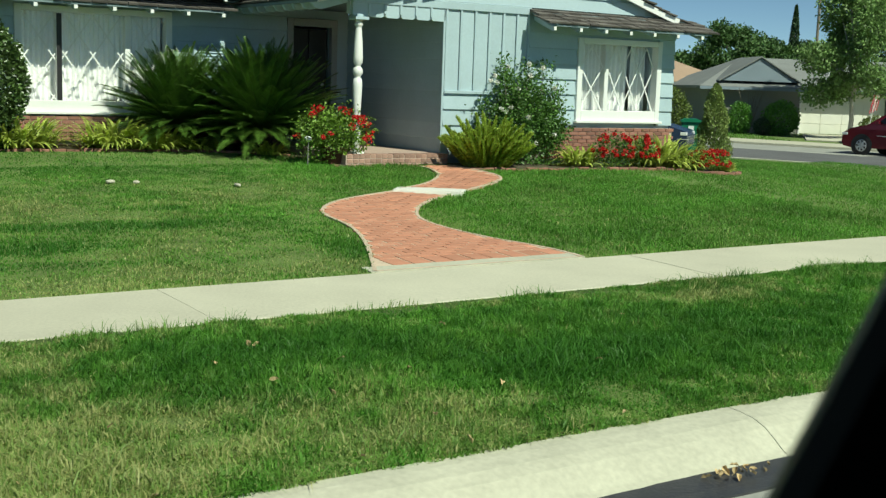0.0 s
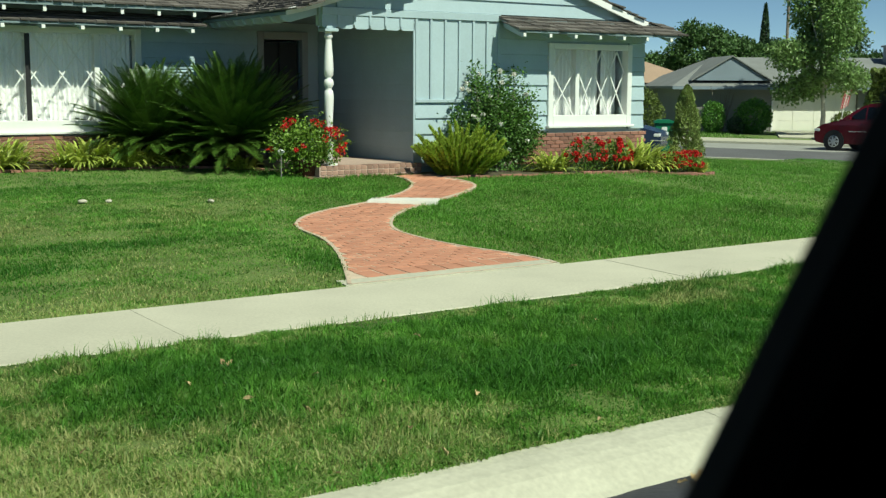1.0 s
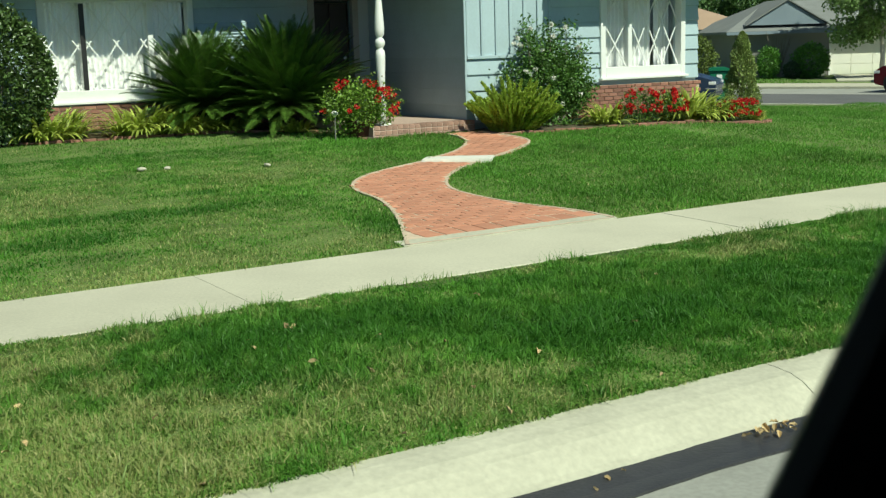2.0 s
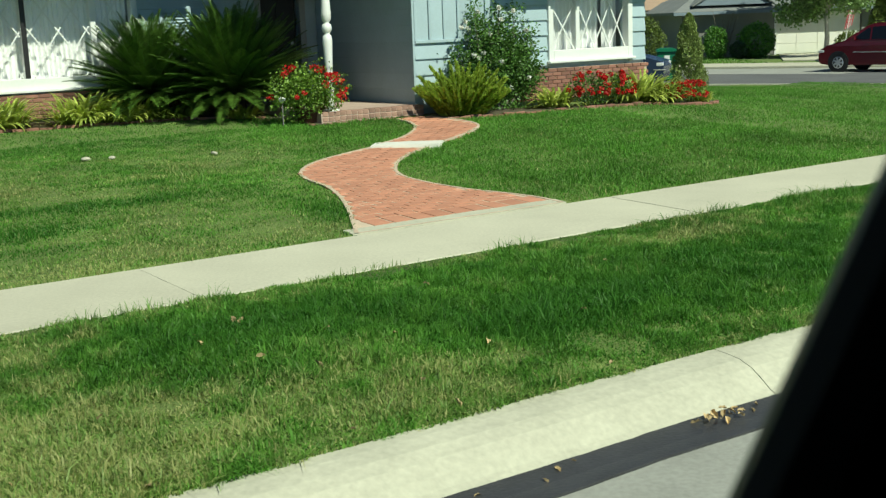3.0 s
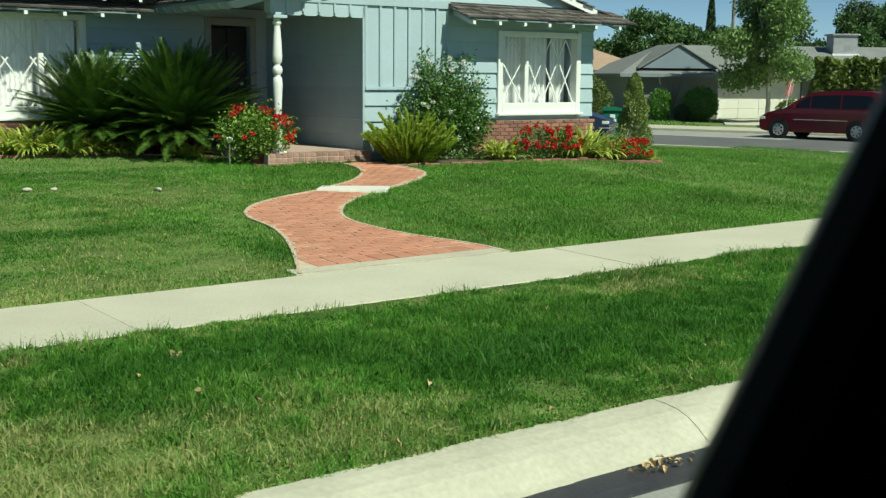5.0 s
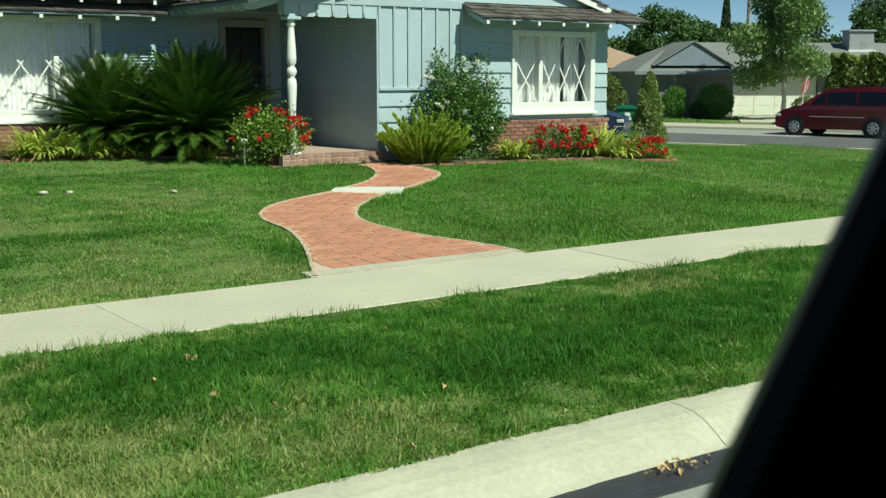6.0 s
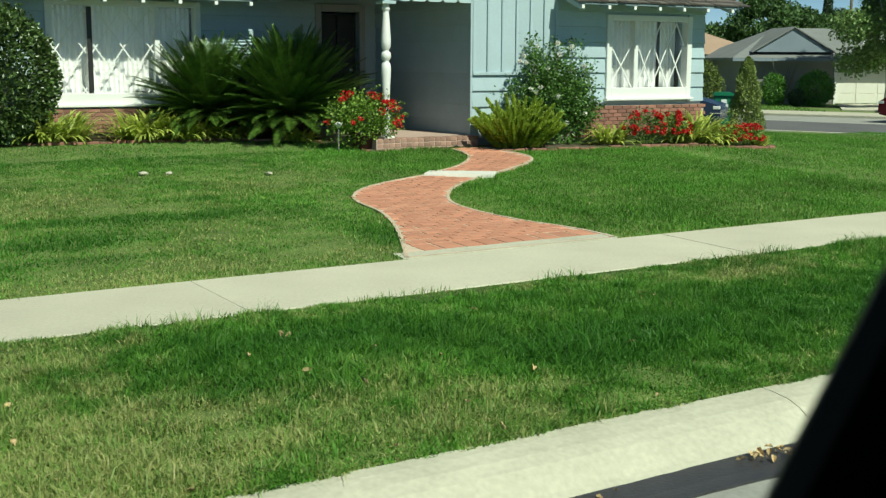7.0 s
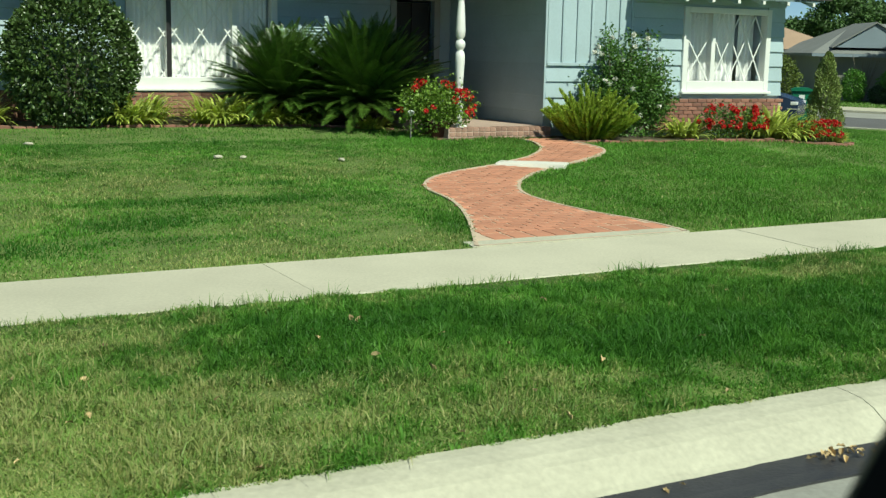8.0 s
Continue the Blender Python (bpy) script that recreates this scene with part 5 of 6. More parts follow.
def leafy_bush(name, m, label, category, radii, zc, n, size, mat, seed, inner=0.7, lump=0.16, aspect=0.6, core=True, group=""):
    root = thing(name, m, label, category, group)
    p, d = ball_points(n, (0, 0, zc), radii, inner, lump, 2.6, seed)
    p[:, 2] = np.maximum(p[:, 2], 0.03)
    me = leaf_mesh("leaves", p, d, size, aspect, 0.75)
    me.materials.append(mat)
    link_mesh("leaves", me, None, root)
    stems(root, [[(0.04 * k - 0.06, 0, -0.05), (0.1 * (k - 1.5) * radii[0], 0.05, zc * 0.6), (0.45 * (k - 1.5) * radii[0] * 0.6, 0.1 * (k % 2), zc * 1.2)] for k in range(4)], 0.035 * max(0.6, radii[0]))
    return root


leafy_bush("round_bush", rooted(-7.05, 2.45), "large rounded clipped bush with small glossy dark leaves", "bush", (1.03, 0.62, 1.12), 1.02, 17000, 0.075, M_BUSH, 51, 0.72, 0.10)


def conifer(u, i, label):
    root = thing("conifer_shrub", rooted(u, i), label, "conifer")
    n = 9000
    f = RNG.random(n) ** 0.75
    th = RNG.uniform(0, 6.28, n)
    rad = 0.345 * (1 - f) ** 0.55 * (0.75 + 0.35 * RNG.random(n)) * (1 + 0.16 * np.sin(th * 3 + f * 17) + 0.08 * np.sin(th * 7 - f * 31))
    p = np.stack([np.cos(th) * rad, np.sin(th) * rad, 0.04 + f * 1.58], 1)
    d = np.stack([np.cos(th), np.sin(th), 1.3 + 0 * th], 1)
    me = leaf_mesh("foliage", p, d, 0.06, 0.4, 0.5)
    me.materials.append(M_CONIFER)
    link_mesh("foliage", me, None, root)
    stems(root, [[(0, 0, -0.05), (0.01, 0, 0.7), (0, 0.01, 1.45)]], 0.05, name="trunk")


conifer(6.06, -0.2, "slim conical green conifer at the corner of the bed")

# small stake light by the pot
gl_ = thing("garden_light", rooted(-2.42, 0.02), "small pale garden light on a thin stake", "garden light")
bm = bmesh.new()
tube(bm, [(0, 0, -0.05), (0, 0, 0.2), (0.005, 0, 0.36)], [0.01, 0.01, 0.01], 6)
part("stake", bm, M_PIPE, gl_)
bm = bmesh.new()
lathe(bm, [(0.02, 0.34), (0.05, 0.37), (0.055, 0.40), (0.03, 0.425), (0.005, 0.43)], 12)
part("cap", bm, M_WHITE, gl_)


# ---- stones and dead leaves ----
def stone(a, b, size, seed, label):
    bm = bmesh.new()
    bmesh.ops.create_icosphere(bm, subdivisions=2, radius=1)
    for v in bm.verts:
        k = 1 + 0.28 * noise.noise(v.co * 1.3 + Vector((seed * 3.1, 0, 0)))
        v.co = Vector((v.co.x * size[0], v.co.y * size[1], v.co.z * size[2])) * k
    o = tagged(part("stone", bm, M_ROCK, None), label, "stone", "stones on the lawn")
    p = street(a, b, soil(a, b) + size[2] * 0.6 + 0.02)
    o.matrix_basis = pose(p.x, p.y, p.z, 0, 0, seed * 40)


stone(4.74, 14.62, (0.062, 0.04, 0.024), 1, "pale rounded stone lying in the lawn grass")
stone(5.04, 14.52, (0.055, 0.04, 0.022), 2, "pale rounded stone lying in the lawn grass")
stone(6.22, 14.06, (0.08, 0.035, 0.022), 3, "pale flat stone lying in the lawn grass")
stone(2.72, 16.45, (0.085, 0.04, 0.023), 4, "pale flat stone near the round bush")


def dead_leaf_mesh(seed):
    r = random.Random(seed)
    bm = bmesh.new()
    L, W = 0.055, 0.028
    mid = [bm.verts.new((L * (k / 4 - 0.5) * 2, 0, 0.012 * math.sin(k * 0.9 + seed))) for k in range(5)]
    for s in (-1, 1):
        e = [bm.verts.new((L * (k / 4 - 0.5) * 2 + 0.004, s * W * math.sin(math.pi * (k + 0.6) / 5) * r.uniform(0.7, 1.2), 0.018 + r.uniform(0, 0.016))) for k in range(1, 4)]
        bm.faces.new([mid[0], mid[1], e[0]] if s > 0 else [mid[0], e[0], mid[1]])
        for k in range(2):
            q = [mid[k + 1], mid[k + 2], e[k + 1], e[k]]
            bm.faces.new(q if s > 0 else q[::-1])
        q = [mid[3], mid[4], e[2]]
        bm.faces.new(q if s > 0 else q[::-1])
    me = bpy.data.meshes.new("dead_leaf")
    bm.to_mesh(me)
    bm.free()
    me.materials.append(M_DRYLEAF)
    return me


DEAD = [dead_leaf_mesh(k) for k in range(3)]
rnd = random.Random(77)
places = [(2.75, 5.74, 0.07), (1.71, 5.35, 0.06), (1.46, 5.84, 0.06), (3.89, 5.18, 0.06), (3.17, 4.47, 0.04), (0.71, 4.89, 0.05), (2.95, 5.45, 0.05), (3.6, 5.7, 0.05), (1.0, 5.3, 0.05), (2.6, 4.5, 0.03), (4.2, 4.5, 0.03), (6.9, 4.42, 0.03), (7.1, 4.40, 0.03), (1.6, 4.45, 0.03)]
for k in range(22):
    places.append((rnd.uniform(0, 6), rnd.uniform(4.6, 7.0), 0.05))
for a, b, dz in places:
    p = street(a, b, soil(a, b) + dz)
    o = link_mesh("dead_leaf", DEAD[rnd.randrange(3)], None)
    o.matrix_basis = pose(p.x, p.y, p.z - 0.012, rnd.uniform(-30, 30), rnd.uniform(-30, 30), rnd.uniform(0, 360)) @ Matrix.Scale(rnd.uniform(0.3, 0.6), 4)
    tagged(o, "dry brown fallen leaf caught in the grass", "leaf", "fallen leaves")
for k in range(26):
    near = k < 17
    a, b = (4.36 + rnd.gauss(0, 0.11), 3.84 + rnd.gauss(0, 0.04)) if near else (rnd.uniform(2.0, 5.5), rnd.uniform(3.7, 3.9))
    p = street(a, b, 0.012 + (rnd.uniform(0, 0.03) if near else 0))
    o = link_mesh("dead_leaf", DEAD[rnd.randrange(3)], None)
    o.matrix_basis = pose(p.x, p.y, p.z, rnd.uniform(-40, 40), rnd.uniform(-40, 40), rnd.uniform(0, 360)) @ Matrix.Scale(rnd.uniform(0.3, 0.6), 4)
    tagged(o, "dry brown fallen leaf lying in the gutter", "leaf", "fallen leaves")


# ---- the cross street and what lies beyond it ----
FAR_Z = -0.13


def quad_slab(name, mat, corners, z, th, label, category):
    """A slab over a plan polygon of the street's frame."""
    bm = bmesh.new()
    top = [bm.verts.new(street(a, b, z)) for a, b in corners]
    bot = [bm.verts.new(street(a, b, z - th)) for a, b in corners]
    bm.faces.new(top)
    bm.faces.new(bot[::-1])
    for k in range(len(corners)):
        n_ = (k + 1) % len(corners)
        bm.faces.new((top[k], bot[k], bot[n_], top[n_]))
    bmesh.ops.recalc_face_normals(bm, faces=bm.faces[:])
    return tagged(part(name, bm, mat), label, category, kind="structure")


quad_slab("cross_street", M_ASPHALT, [(far_kerb(-30) - 12.0, -30), (far_kerb(-30), -30), (far_kerb(60), 60), (far_kerb(60) - 12.0, 60)], -0.20, 0.08, "grey asphalt surface of the cross street", "road")
quad_slab("near_kerb", M_KERB, [(far_kerb(8.8) - 12.3, 8.8), (far_kerb(8.8) - 12.0, 8.8), (far_kerb(60) - 12.0, 60), (far_kerb(60) - 12.3, 60)], -0.10, 0.3, "pale concrete kerb of the cross street", "kerb")
quad_slab("far_kerb", M_KERB, [(far_kerb(-30), -30), (far_kerb(-30) + 0.3, -30), (far_kerb(60) + 0.3, 60), (far_kerb(60), 60)], FAR_Z + 0.02, 0.3, "pale concrete kerb on the far side of the cross street", "kerb")
quad_slab("far_pavement", M_CONC, [(far_kerb(-30) + 0.31, -30), (far_kerb(-30) + 3.4, -30), (far_kerb(60) + 3.4, 60), (far_kerb(60) + 0.31, 60)], FAR_Z + 0.022, 0.2, "pale concrete pavement across the street", "pavement")


quad_slab("driveway_apron", M_PAN, [(34.35, 25.6), (32.5, 31.5), (32.3, 36.0), (far_kerb(36.0) - 0.01, 36.0), (far_kerb(25.6) - 0.01, 25.6)], -0.192, 0.06, "pale concrete driveway apron meeting the road", "driveway")


def world_slab(name, mat, corners, z, th, label, category):
    q = [to_street((x, y, 0)) for x, y in corners]
    return quad_slab(name, mat, q, z, th, label, category)


world_slab("driveway", M_CONC, [(17.4, 57.9), (21.6, 57.9), (20.5, 48.0), (15.5, 51.0)], FAR_Z + 0.03, 0.2, "pale concrete driveway before the garage", "driveway")


def far_lawn():
    n = 26000
    a, b = RNG.uniform(38, 62, n), RNG.uniform(18, 48, n)
    ok = a > far_kerb(b) + 3.5
    a, b = a[ok], b[ok]
    n = len(a)
    ct, st = math.cos(radians(34)), math.sin(radians(34))
    x, y = a * ct - b * st, a * st + b * ct
    ok = (y < 57.6) & ~((x > 14.4) & (x < 21.7))
    x, y = x[ok], y[ok]
    n = len(x)
    base = np.stack([x, y, np.full(n, FAR_Z)], 1)
    th = RNG.uniform(0, 6.28, n)
    sd = np.stack([np.cos(th), np.sin(th), 0 * th], 1) * 0.03
    tip = base + np.stack([RNG.normal(0, 0.03, n), RNG.normal(0, 0.03, n), RNG.uniform(0.05, 0.10, n)], 1)
    v = np.stack([base - sd, base + sd, tip], 1).reshape(-1, 3)
    ob = link_mesh("far_lawn_grass", tri_mesh("far_lawn_grass", v, np.arange(n)[:, None] * 3 + [0, 1, 2], np.full(n * 3, 0.1)), M_GRASS)
    tagged(ob, "green lawn of the house across the street", "grass", kind="stuff")


far_lawn()


def neighbour_house():
    h = thing("neighbour_house", pose(0, 0, FAR_Z), "grey single-storey house with a gabled grey roof and pale garage door", "house")
    z0 = 0.0
    eave, ridge = 2.22, 3.76
    part("wall", boxes((12.7, 17.25, 58.3, 58.5, z0, eave), (21.55, 34, 58.3, 58.5, z0, eave), (17.25, 21.55, 58.3, 58.5, 2.02, eave)), M_NBWALL, h)
    part("side_wall", boxes((12.7, 12.9, 58.5, 68, z0, eave)), M_NBWALL, h)
    part("rear_wall", boxes((12.7, 34, 68, 68.2, z0, eave)), M_NBWALL, h)
    bm = bmesh.new()
    q = [bm.verts.new(p) for p in ((12.2, 57.8, eave), (34.5, 57.8, eave), (34.5, 68.8, eave), (12.2, 68.8, eave), (15.4, 63.1, ridge), (34.5, 63.1, ridge),
                                   (12.2, 57.8, eave - 0.14), (34.5, 57.8, eave - 0.14), (34.5, 68.8, eave - 0.14), (12.2, 68.8, eave - 0.14))]
    for f in ((0, 1, 5, 4), (1, 2, 5), (2, 3, 4, 5), (3, 0, 4), (0, 6, 7, 1), (1, 7, 8, 2), (2, 8, 9, 3), (3, 9, 6, 0), (9, 8, 7, 6)):
        bm.faces.new([q[k] for k in f])
    bmesh.ops.recalc_face_normals(bm, faces=bm.faces[:])
    part("roof", bm, M_NBROOF, h)
    bm = bmesh.new()      # cross gable to the front
    prism(bm, [(13.2, eave + 0.30), (15.2, ridge - 0.04), (17.2, eave + 0.30), (17.2, eave + 0.24), (15.2, ridge - 0.10), (13.2, eave + 0.24)], 58.1, 63)
    part("gable_roof", bm, M_NBROOF, h)
    bm = bmesh.new()
    prism(bm, [(13.35, eave + 0.28), (15.2, ridge - 0.13), (17.05, eave + 0.28)], 58.2, 58.35)
    part("gable_wall", bm, M_NBGABLE, h)
    part("gutter_trim", boxes((12.2, 34.5, 57.72, 57.795, eave - 0.16, eave - 0.02)), M_NBGABLE, h)
    g = part("garage_door", boxes((17.3, 21.5, 58.42, 58.46, 0.02, 2.0)), M_GARAGE, h, "pale sectional garage door")
    for k in range(4):
        for j in range(4):
            part("panel", boxes((17.33 + 1.04 * j, 18.355 + 1.04 * j, 58.405, 58.419, 0.04 + 0.49 * k, 0.518 + 0.49 * k), bevel=0.01), M_GARAGE, g)
    part("door_trim", boxes((17.25, 17.33, 58.25, 58.42, 0.0, 2.05)), M_WHITE, g)
    c = part("chimney", boxes((24.3, 25.6, 61.5, 62.5, 2.8, 4.30)), M_STONE, h, "grey block chimney")
    part("cap", boxes((24.2, 25.7, 61.4, 62.6, 4.30, 4.40), bevel=0.02), M_STONE, c)
    part("flashing", boxes((24.22, 25.68, 61.38, 61.49, 3.22, 3.36)), M_WHITE, c)
    for x, z in ((16.3, 2.62), (19.2, 3.2)):
        bm = bmesh.new()
        lathe(bm, [(0.05, -0.3), (0.05, 0.22), (0.09, 0.23), (0.09, 0.28)], 10, (x, 58.9 if z < 3 else 60.3))
        for v in bm.verts:
            v.co.z += z
        part("vent_pipe", bm, M_WHITE, h)
    # flat near-black panel on the wall, painted stand-in for the entry's shade
    part("entry_shade_panel", boxes((22.0, 24.6, 58.2, 58.29, 0, 2.1)), M_DARK, h)
    part("porch_column", boxes((24.9, 25.2, 57.7, 58.0, 0, 2.12)), M_NBWALL, h)


neighbour_house()


def tan_house():
    h = thing("tan_roofed_house", pose(0, 0, FAR_Z), "pale house with a tan shingle roof behind the bushes", "house")
    part("wall", boxes((4, 15.0, 66.5, 76, 0, 2.4)), M_NBWALL, h)
    bm = bmesh.new()
    b = [bm.verts.new(p) for p in ((3, 65.8, 2.3), (15.9, 65.8, 2.45), (15.9, 77, 2.45), (3, 77, 2.3), (5, 71, 4.6), (10.4, 71, 4.6))]
    for f in ((0, 1, 5, 4), (1, 2, 5), (2, 3, 4, 5), (3, 0, 4), (3, 2, 1, 0)):
        bm.faces.new([b[k] for k in f])
    bmesh.ops.recalc_face_normals(bm, faces=bm.faces[:])
    part("roof", bm, M_TANROOF, h)


tan_house()


# ---- cars ----
def wheel(parent, x, y, r, w, side):
    bm = bmesh.new()
    lathe(bm, [(r * 0.62, -w / 2), (r * 0.95, -w / 2), (r, -w / 2 + 0.03), (r, w / 2 - 0.03), (r * 0.95, w / 2), (r * 0.62, w / 2)], 24)
    bmesh.ops.transform(bm, matrix=Matrix.Translation((x, y, r)) @ Matrix.Rotation(radians(90), 4, "X"), verts=bm.verts[:])
    ty = part("tyre", bm, M_TYRE, parent)
    bm = bmesh.new()
    lathe(bm, [(r * 0.60, -0.02), (r * 0.62, 0.0), (r * 0.56, 0.012), (r * 0.52, -0.01), (0.06, -0.01), (0.05, 0.015), (0.005, 0.015)], 24)
    for k in range(7):
        m = Matrix.Rotation(2 * math.pi * k / 7, 4, "Z")
        box(bm, 0.05, r * 0.55, -0.032, 0.032, -0.008, 0.012, m)
    bmesh.ops.transform(bm, matrix=Matrix.Translation((x, y + side * (w / 2 + 0.004), r)) @ Matrix.Rotation(radians(-90 * side), 4, "X"), verts=bm.verts[:])
    part("rim", bm, M_RIM, ty)


def car(name, m, label, lower, upper, glass_runs, width, paint, wheels, r, lamp):
    """A car facing -x, from the outlines of its lower body and cabin; sides lean in above the waist."""
    root = thing(name, m, label, "car")
    bm = bmesh.new()

    def shell(profile, lean, inset):
        rows = []
        for x, z in profile:
            rows.append((x, z))
        out = []
        for s in (-1, 1):
            out.append([bm.verts.new((x, s * (width / 2 - inset - lean * max(0, z - 0.95) - 0.05 * max(0, 0.45 - z)), z)) for x, z in rows])
        n_ = len(rows)
        bm.faces.new(out[0])
        bm.faces.new(out[1][::-1])
        for k in range(n_):
            q = (k + 1) % n_
            bm.faces.new((out[0][k], out[1][k], out[1][q], out[0][q]))
    shell(lower, 0.12, 0.0)
    bmesh.ops.recalc_face_normals(bm, faces=bm.faces[:])
    bmesh.ops.bevel(bm, geom=[e for e in bm.edges if abs(e.verts[0].co.y - e.verts[1].co.y) < 0.2 and len(e.link_faces) == 2 and abs(abs(e.verts[0].co.y) - width / 2) < 0.3], offset=0.035, segments=2, affect="EDGES")
    part("body", bm, paint, root, smooth=False)
    bm = bmesh.new()
    shell(upper, 0.22, 0.012)
    bmesh.ops.recalc_face_normals(bm, faces=bm.faces[:])
    bmesh.ops.bevel(bm, geom=[e for e in bm.edges if len(e.link_faces) == 2 and abs(e.verts[0].co.y - e.verts[1].co.y) < 0.2], offset=0.05, segments=2, affect="EDGES")
    part("cabin", bm, paint, root)
    for poly in glass_runs:
        for s in (-1, 1):
            bm = bmesh.new()
            vs = []
            for x, z in poly:
                y = s * (width / 2 - 0.012 - 0.22 * max(0, z - 0.95) + 0.006)
                vs.append((x, y, z))
            a = [bm.verts.new(v) for v in vs]
            b = [bm.verts.new((v[0], v[1] - s * 0.02, v[2])) for v in vs]
            bm.faces.new(a)
            bm.faces.new(b[::-1])
            for k in range(len(a)):
                q = (k + 1) % len(a)
                bm.faces.new((a[k], b[k], b[q], a[q]))
            bmesh.ops.recalc_face_normals(bm, faces=bm.faces[:])
            part("side_window", bm, M_CARGLASS, root)
    for x in wheels:
        for s in (-1, 1):
            arch = bmesh.new()
            lathe(arch, [(r * 1.17, -0.03), (r * 1.17, 0.006)], 24)
            bmesh.ops.transform(arch, matrix=Matrix.Translation((x, s * (width / 2 + 0.001), r * 1.02)) @ Matrix.Rotation(radians(-90 * s), 4, "X"), verts=arch.verts[:])
            part("wheel_arch", arch, M_BLACK, root)
            wheel(root, x, s * (width / 2 - 0.09), r, 0.21, s)
    for kind, mat, bx in lamp:
        for s in (-1, 1):
            x0, x1, z0, z1, dy = bx
            y0, y1 = sorted((s * (width / 2 - dy), s * (width / 2 + 0.012)))
            part(kind, boxes((x0, x1, y0, y1, z0, z1), bevel=0.012), mat, root)
    return root


VAN_F, VAN_R = Vector((14.58, 41.5)), Vector((16.57, 39.5))
ang = math.degrees(math.atan2(VAN_R.y - VAN_F.y, VAN_R.x - VAN_F.x))
side_off = Matrix.Rotation(radians(ang), 4, "Z") @ Vector((0, 0.91, 0))
van = car("minivan", pose(VAN_F.x + side_off.x - 0.0, VAN_F.y + side_off.y, -0.198, 0, 0, ang) @ Matrix.Diagonal((0.97, 1, 1, 1)), "dark red minivan parked at the far kerb",
          [(-0.72, 0.30), (-0.78, 0.42), (-0.78, 0.62), (-0.72, 0.78), (-0.45, 0.93), (0.12, 1.06), (0.35, 1.10), (3.80, 1.10), (3.90, 0.95), (3.95, 0.60), (3.92, 0.36), (3.4, 0.26), (-0.4, 0.24)],
          [(0.10, 1.04), (0.55, 1.32), (0.98, 1.58), (1.25, 1.66), (2.2, 1.72), (3.3, 1.70), (3.62, 1.64), (3.75, 1.40), (3.84, 1.06)],
          [[(0.48, 1.12), (1.02, 1.50), (1.14, 1.53), (1.14, 1.12)], [(1.20, 1.12), (1.20, 1.54), (2.28, 1.58), (2.28, 1.12)], [(2.34, 1.12), (2.34, 1.58), (3.30, 1.56), (3.50, 1.46), (3.58, 1.14)]],
          1.95, M_CARRED, (0.0, 2.95), 0.335,
          [("headlamp", M_LAMP, (-0.765, -0.55, 0.68, 0.77, 0.25)), ("tail_lamp", M_TAIL, (3.72, 3.90, 0.98, 1.38, 0.10)), ("side_strip", M_LAMP, (0.55, 2.6, 0.685, 0.70, 0.01)), ("wing_mirror", M_CARRED, (0.52, 0.66, 1.10, 1.22, -0.14)), ("rear_bumper_strip", M_LAMP, (3.65, 3.96, 0.60, 0.63, 0.03)), ("door_handle", M_CARRED, (1.02, 1.18, 0.98, 1.01, 0.01))])
bm = bmesh.new()
box(bm, 1.2, 3.1, -0.62, -0.58, 1.72, 1.755)
part("roof_rail", bm, M_BLACK, van)
bm = bmesh.new()
box(bm, 1.2, 3.1, 0.58, 0.62, 1.72, 1.755)
part("roof_rail", bm, M_BLACK, van)

car("sedan", pose(6.95, 38.2, -0.198, 0, 0, 180 - 20), "dark blue car standing beyond the house corner",
    [(-0.85, 0.25), (-0.92, 0.40), (-0.92, 0.62), (-0.82, 0.78), (-0.2, 0.95), (0.6, 1.02), (3.4, 1.05), (3.6, 0.95), (3.65, 0.45), (3.5, 0.25)],
    [(0.5, 1.0), (1.2, 1.38), (1.5, 1.44), (2.3, 1.44), (2.7, 1.36), (3.2, 1.03)],
    [[(0.85, 1.06), (1.25, 1.34), (1.75, 1.37), (1.75, 1.06)], [(1.81, 1.06), (1.81, 1.37), (2.3, 1.37), (2.75, 1.08)]],
    1.78, M_CARBLUE, (0.0, 2.7), 0.32,
    [("headlamp", M_LAMP, (-0.90, -0.70, 0.64, 0.74, 0.22)), ("bumper_strip", M_PAN, (-0.94, -0.6, 0.50, 0.53, 0.3))])


def wheelie_bin(m, label):
    root = thing("wheelie_bin", m, label, "bin")
    bm = bmesh.new()
    prism(bm, [(-0.26, 0.03), (0.26, 0.03), (0.33, 0.98), (-0.33, 0.98)], -0.28, 0.30)
    bmesh.ops.bevel(bm, geom=bm.edges[:], offset=0.025, segments=2, affect="EDGES")
    part("body", bm, M_BIN, root)
    bm = bmesh.new()
    prism(bm, [(-0.36, 0.985), (0.36, 0.985), (0.34, 1.05), (0.2, 1.10), (-0.2, 1.10), (-0.34, 1.05)], -0.34, 0.36)
    part("lid", bm, M_BIN, root)
    part("label_patch", boxes((-0.09, 0.09, -0.30, -0.282, 0.72, 0.86)), M_WHITE, root, "pale blank sticker")
    for s in (-1, 1):
        bm = bmesh.new()
        lathe(bm, [(0.10, -0.03), (0.10, 0.03)], 14)
        bmesh.ops.transform(bm, matrix=Matrix.Translation((s * 0.30, 0.28, 0.10)) @ Matrix.Rotation(radians(90), 4, "Y"), verts=bm.verts[:])
        part("wheel", bm, M_TYRE, root)


wheelie_bin(pose(8.25, 40.2, -0.198, 0, 0, -8), "green plastic wheelie bin standing at the street")


# ---- trees and bushes beyond ----
def far_bush(x, y, radii, zc, n, size, mat, seed, label, z=FAR_Z):
    leafy_bush("bush", pose(x, y, z), label, "bush", radii, zc, n, size, mat, seed, 0.6, 0.22, 0.7)


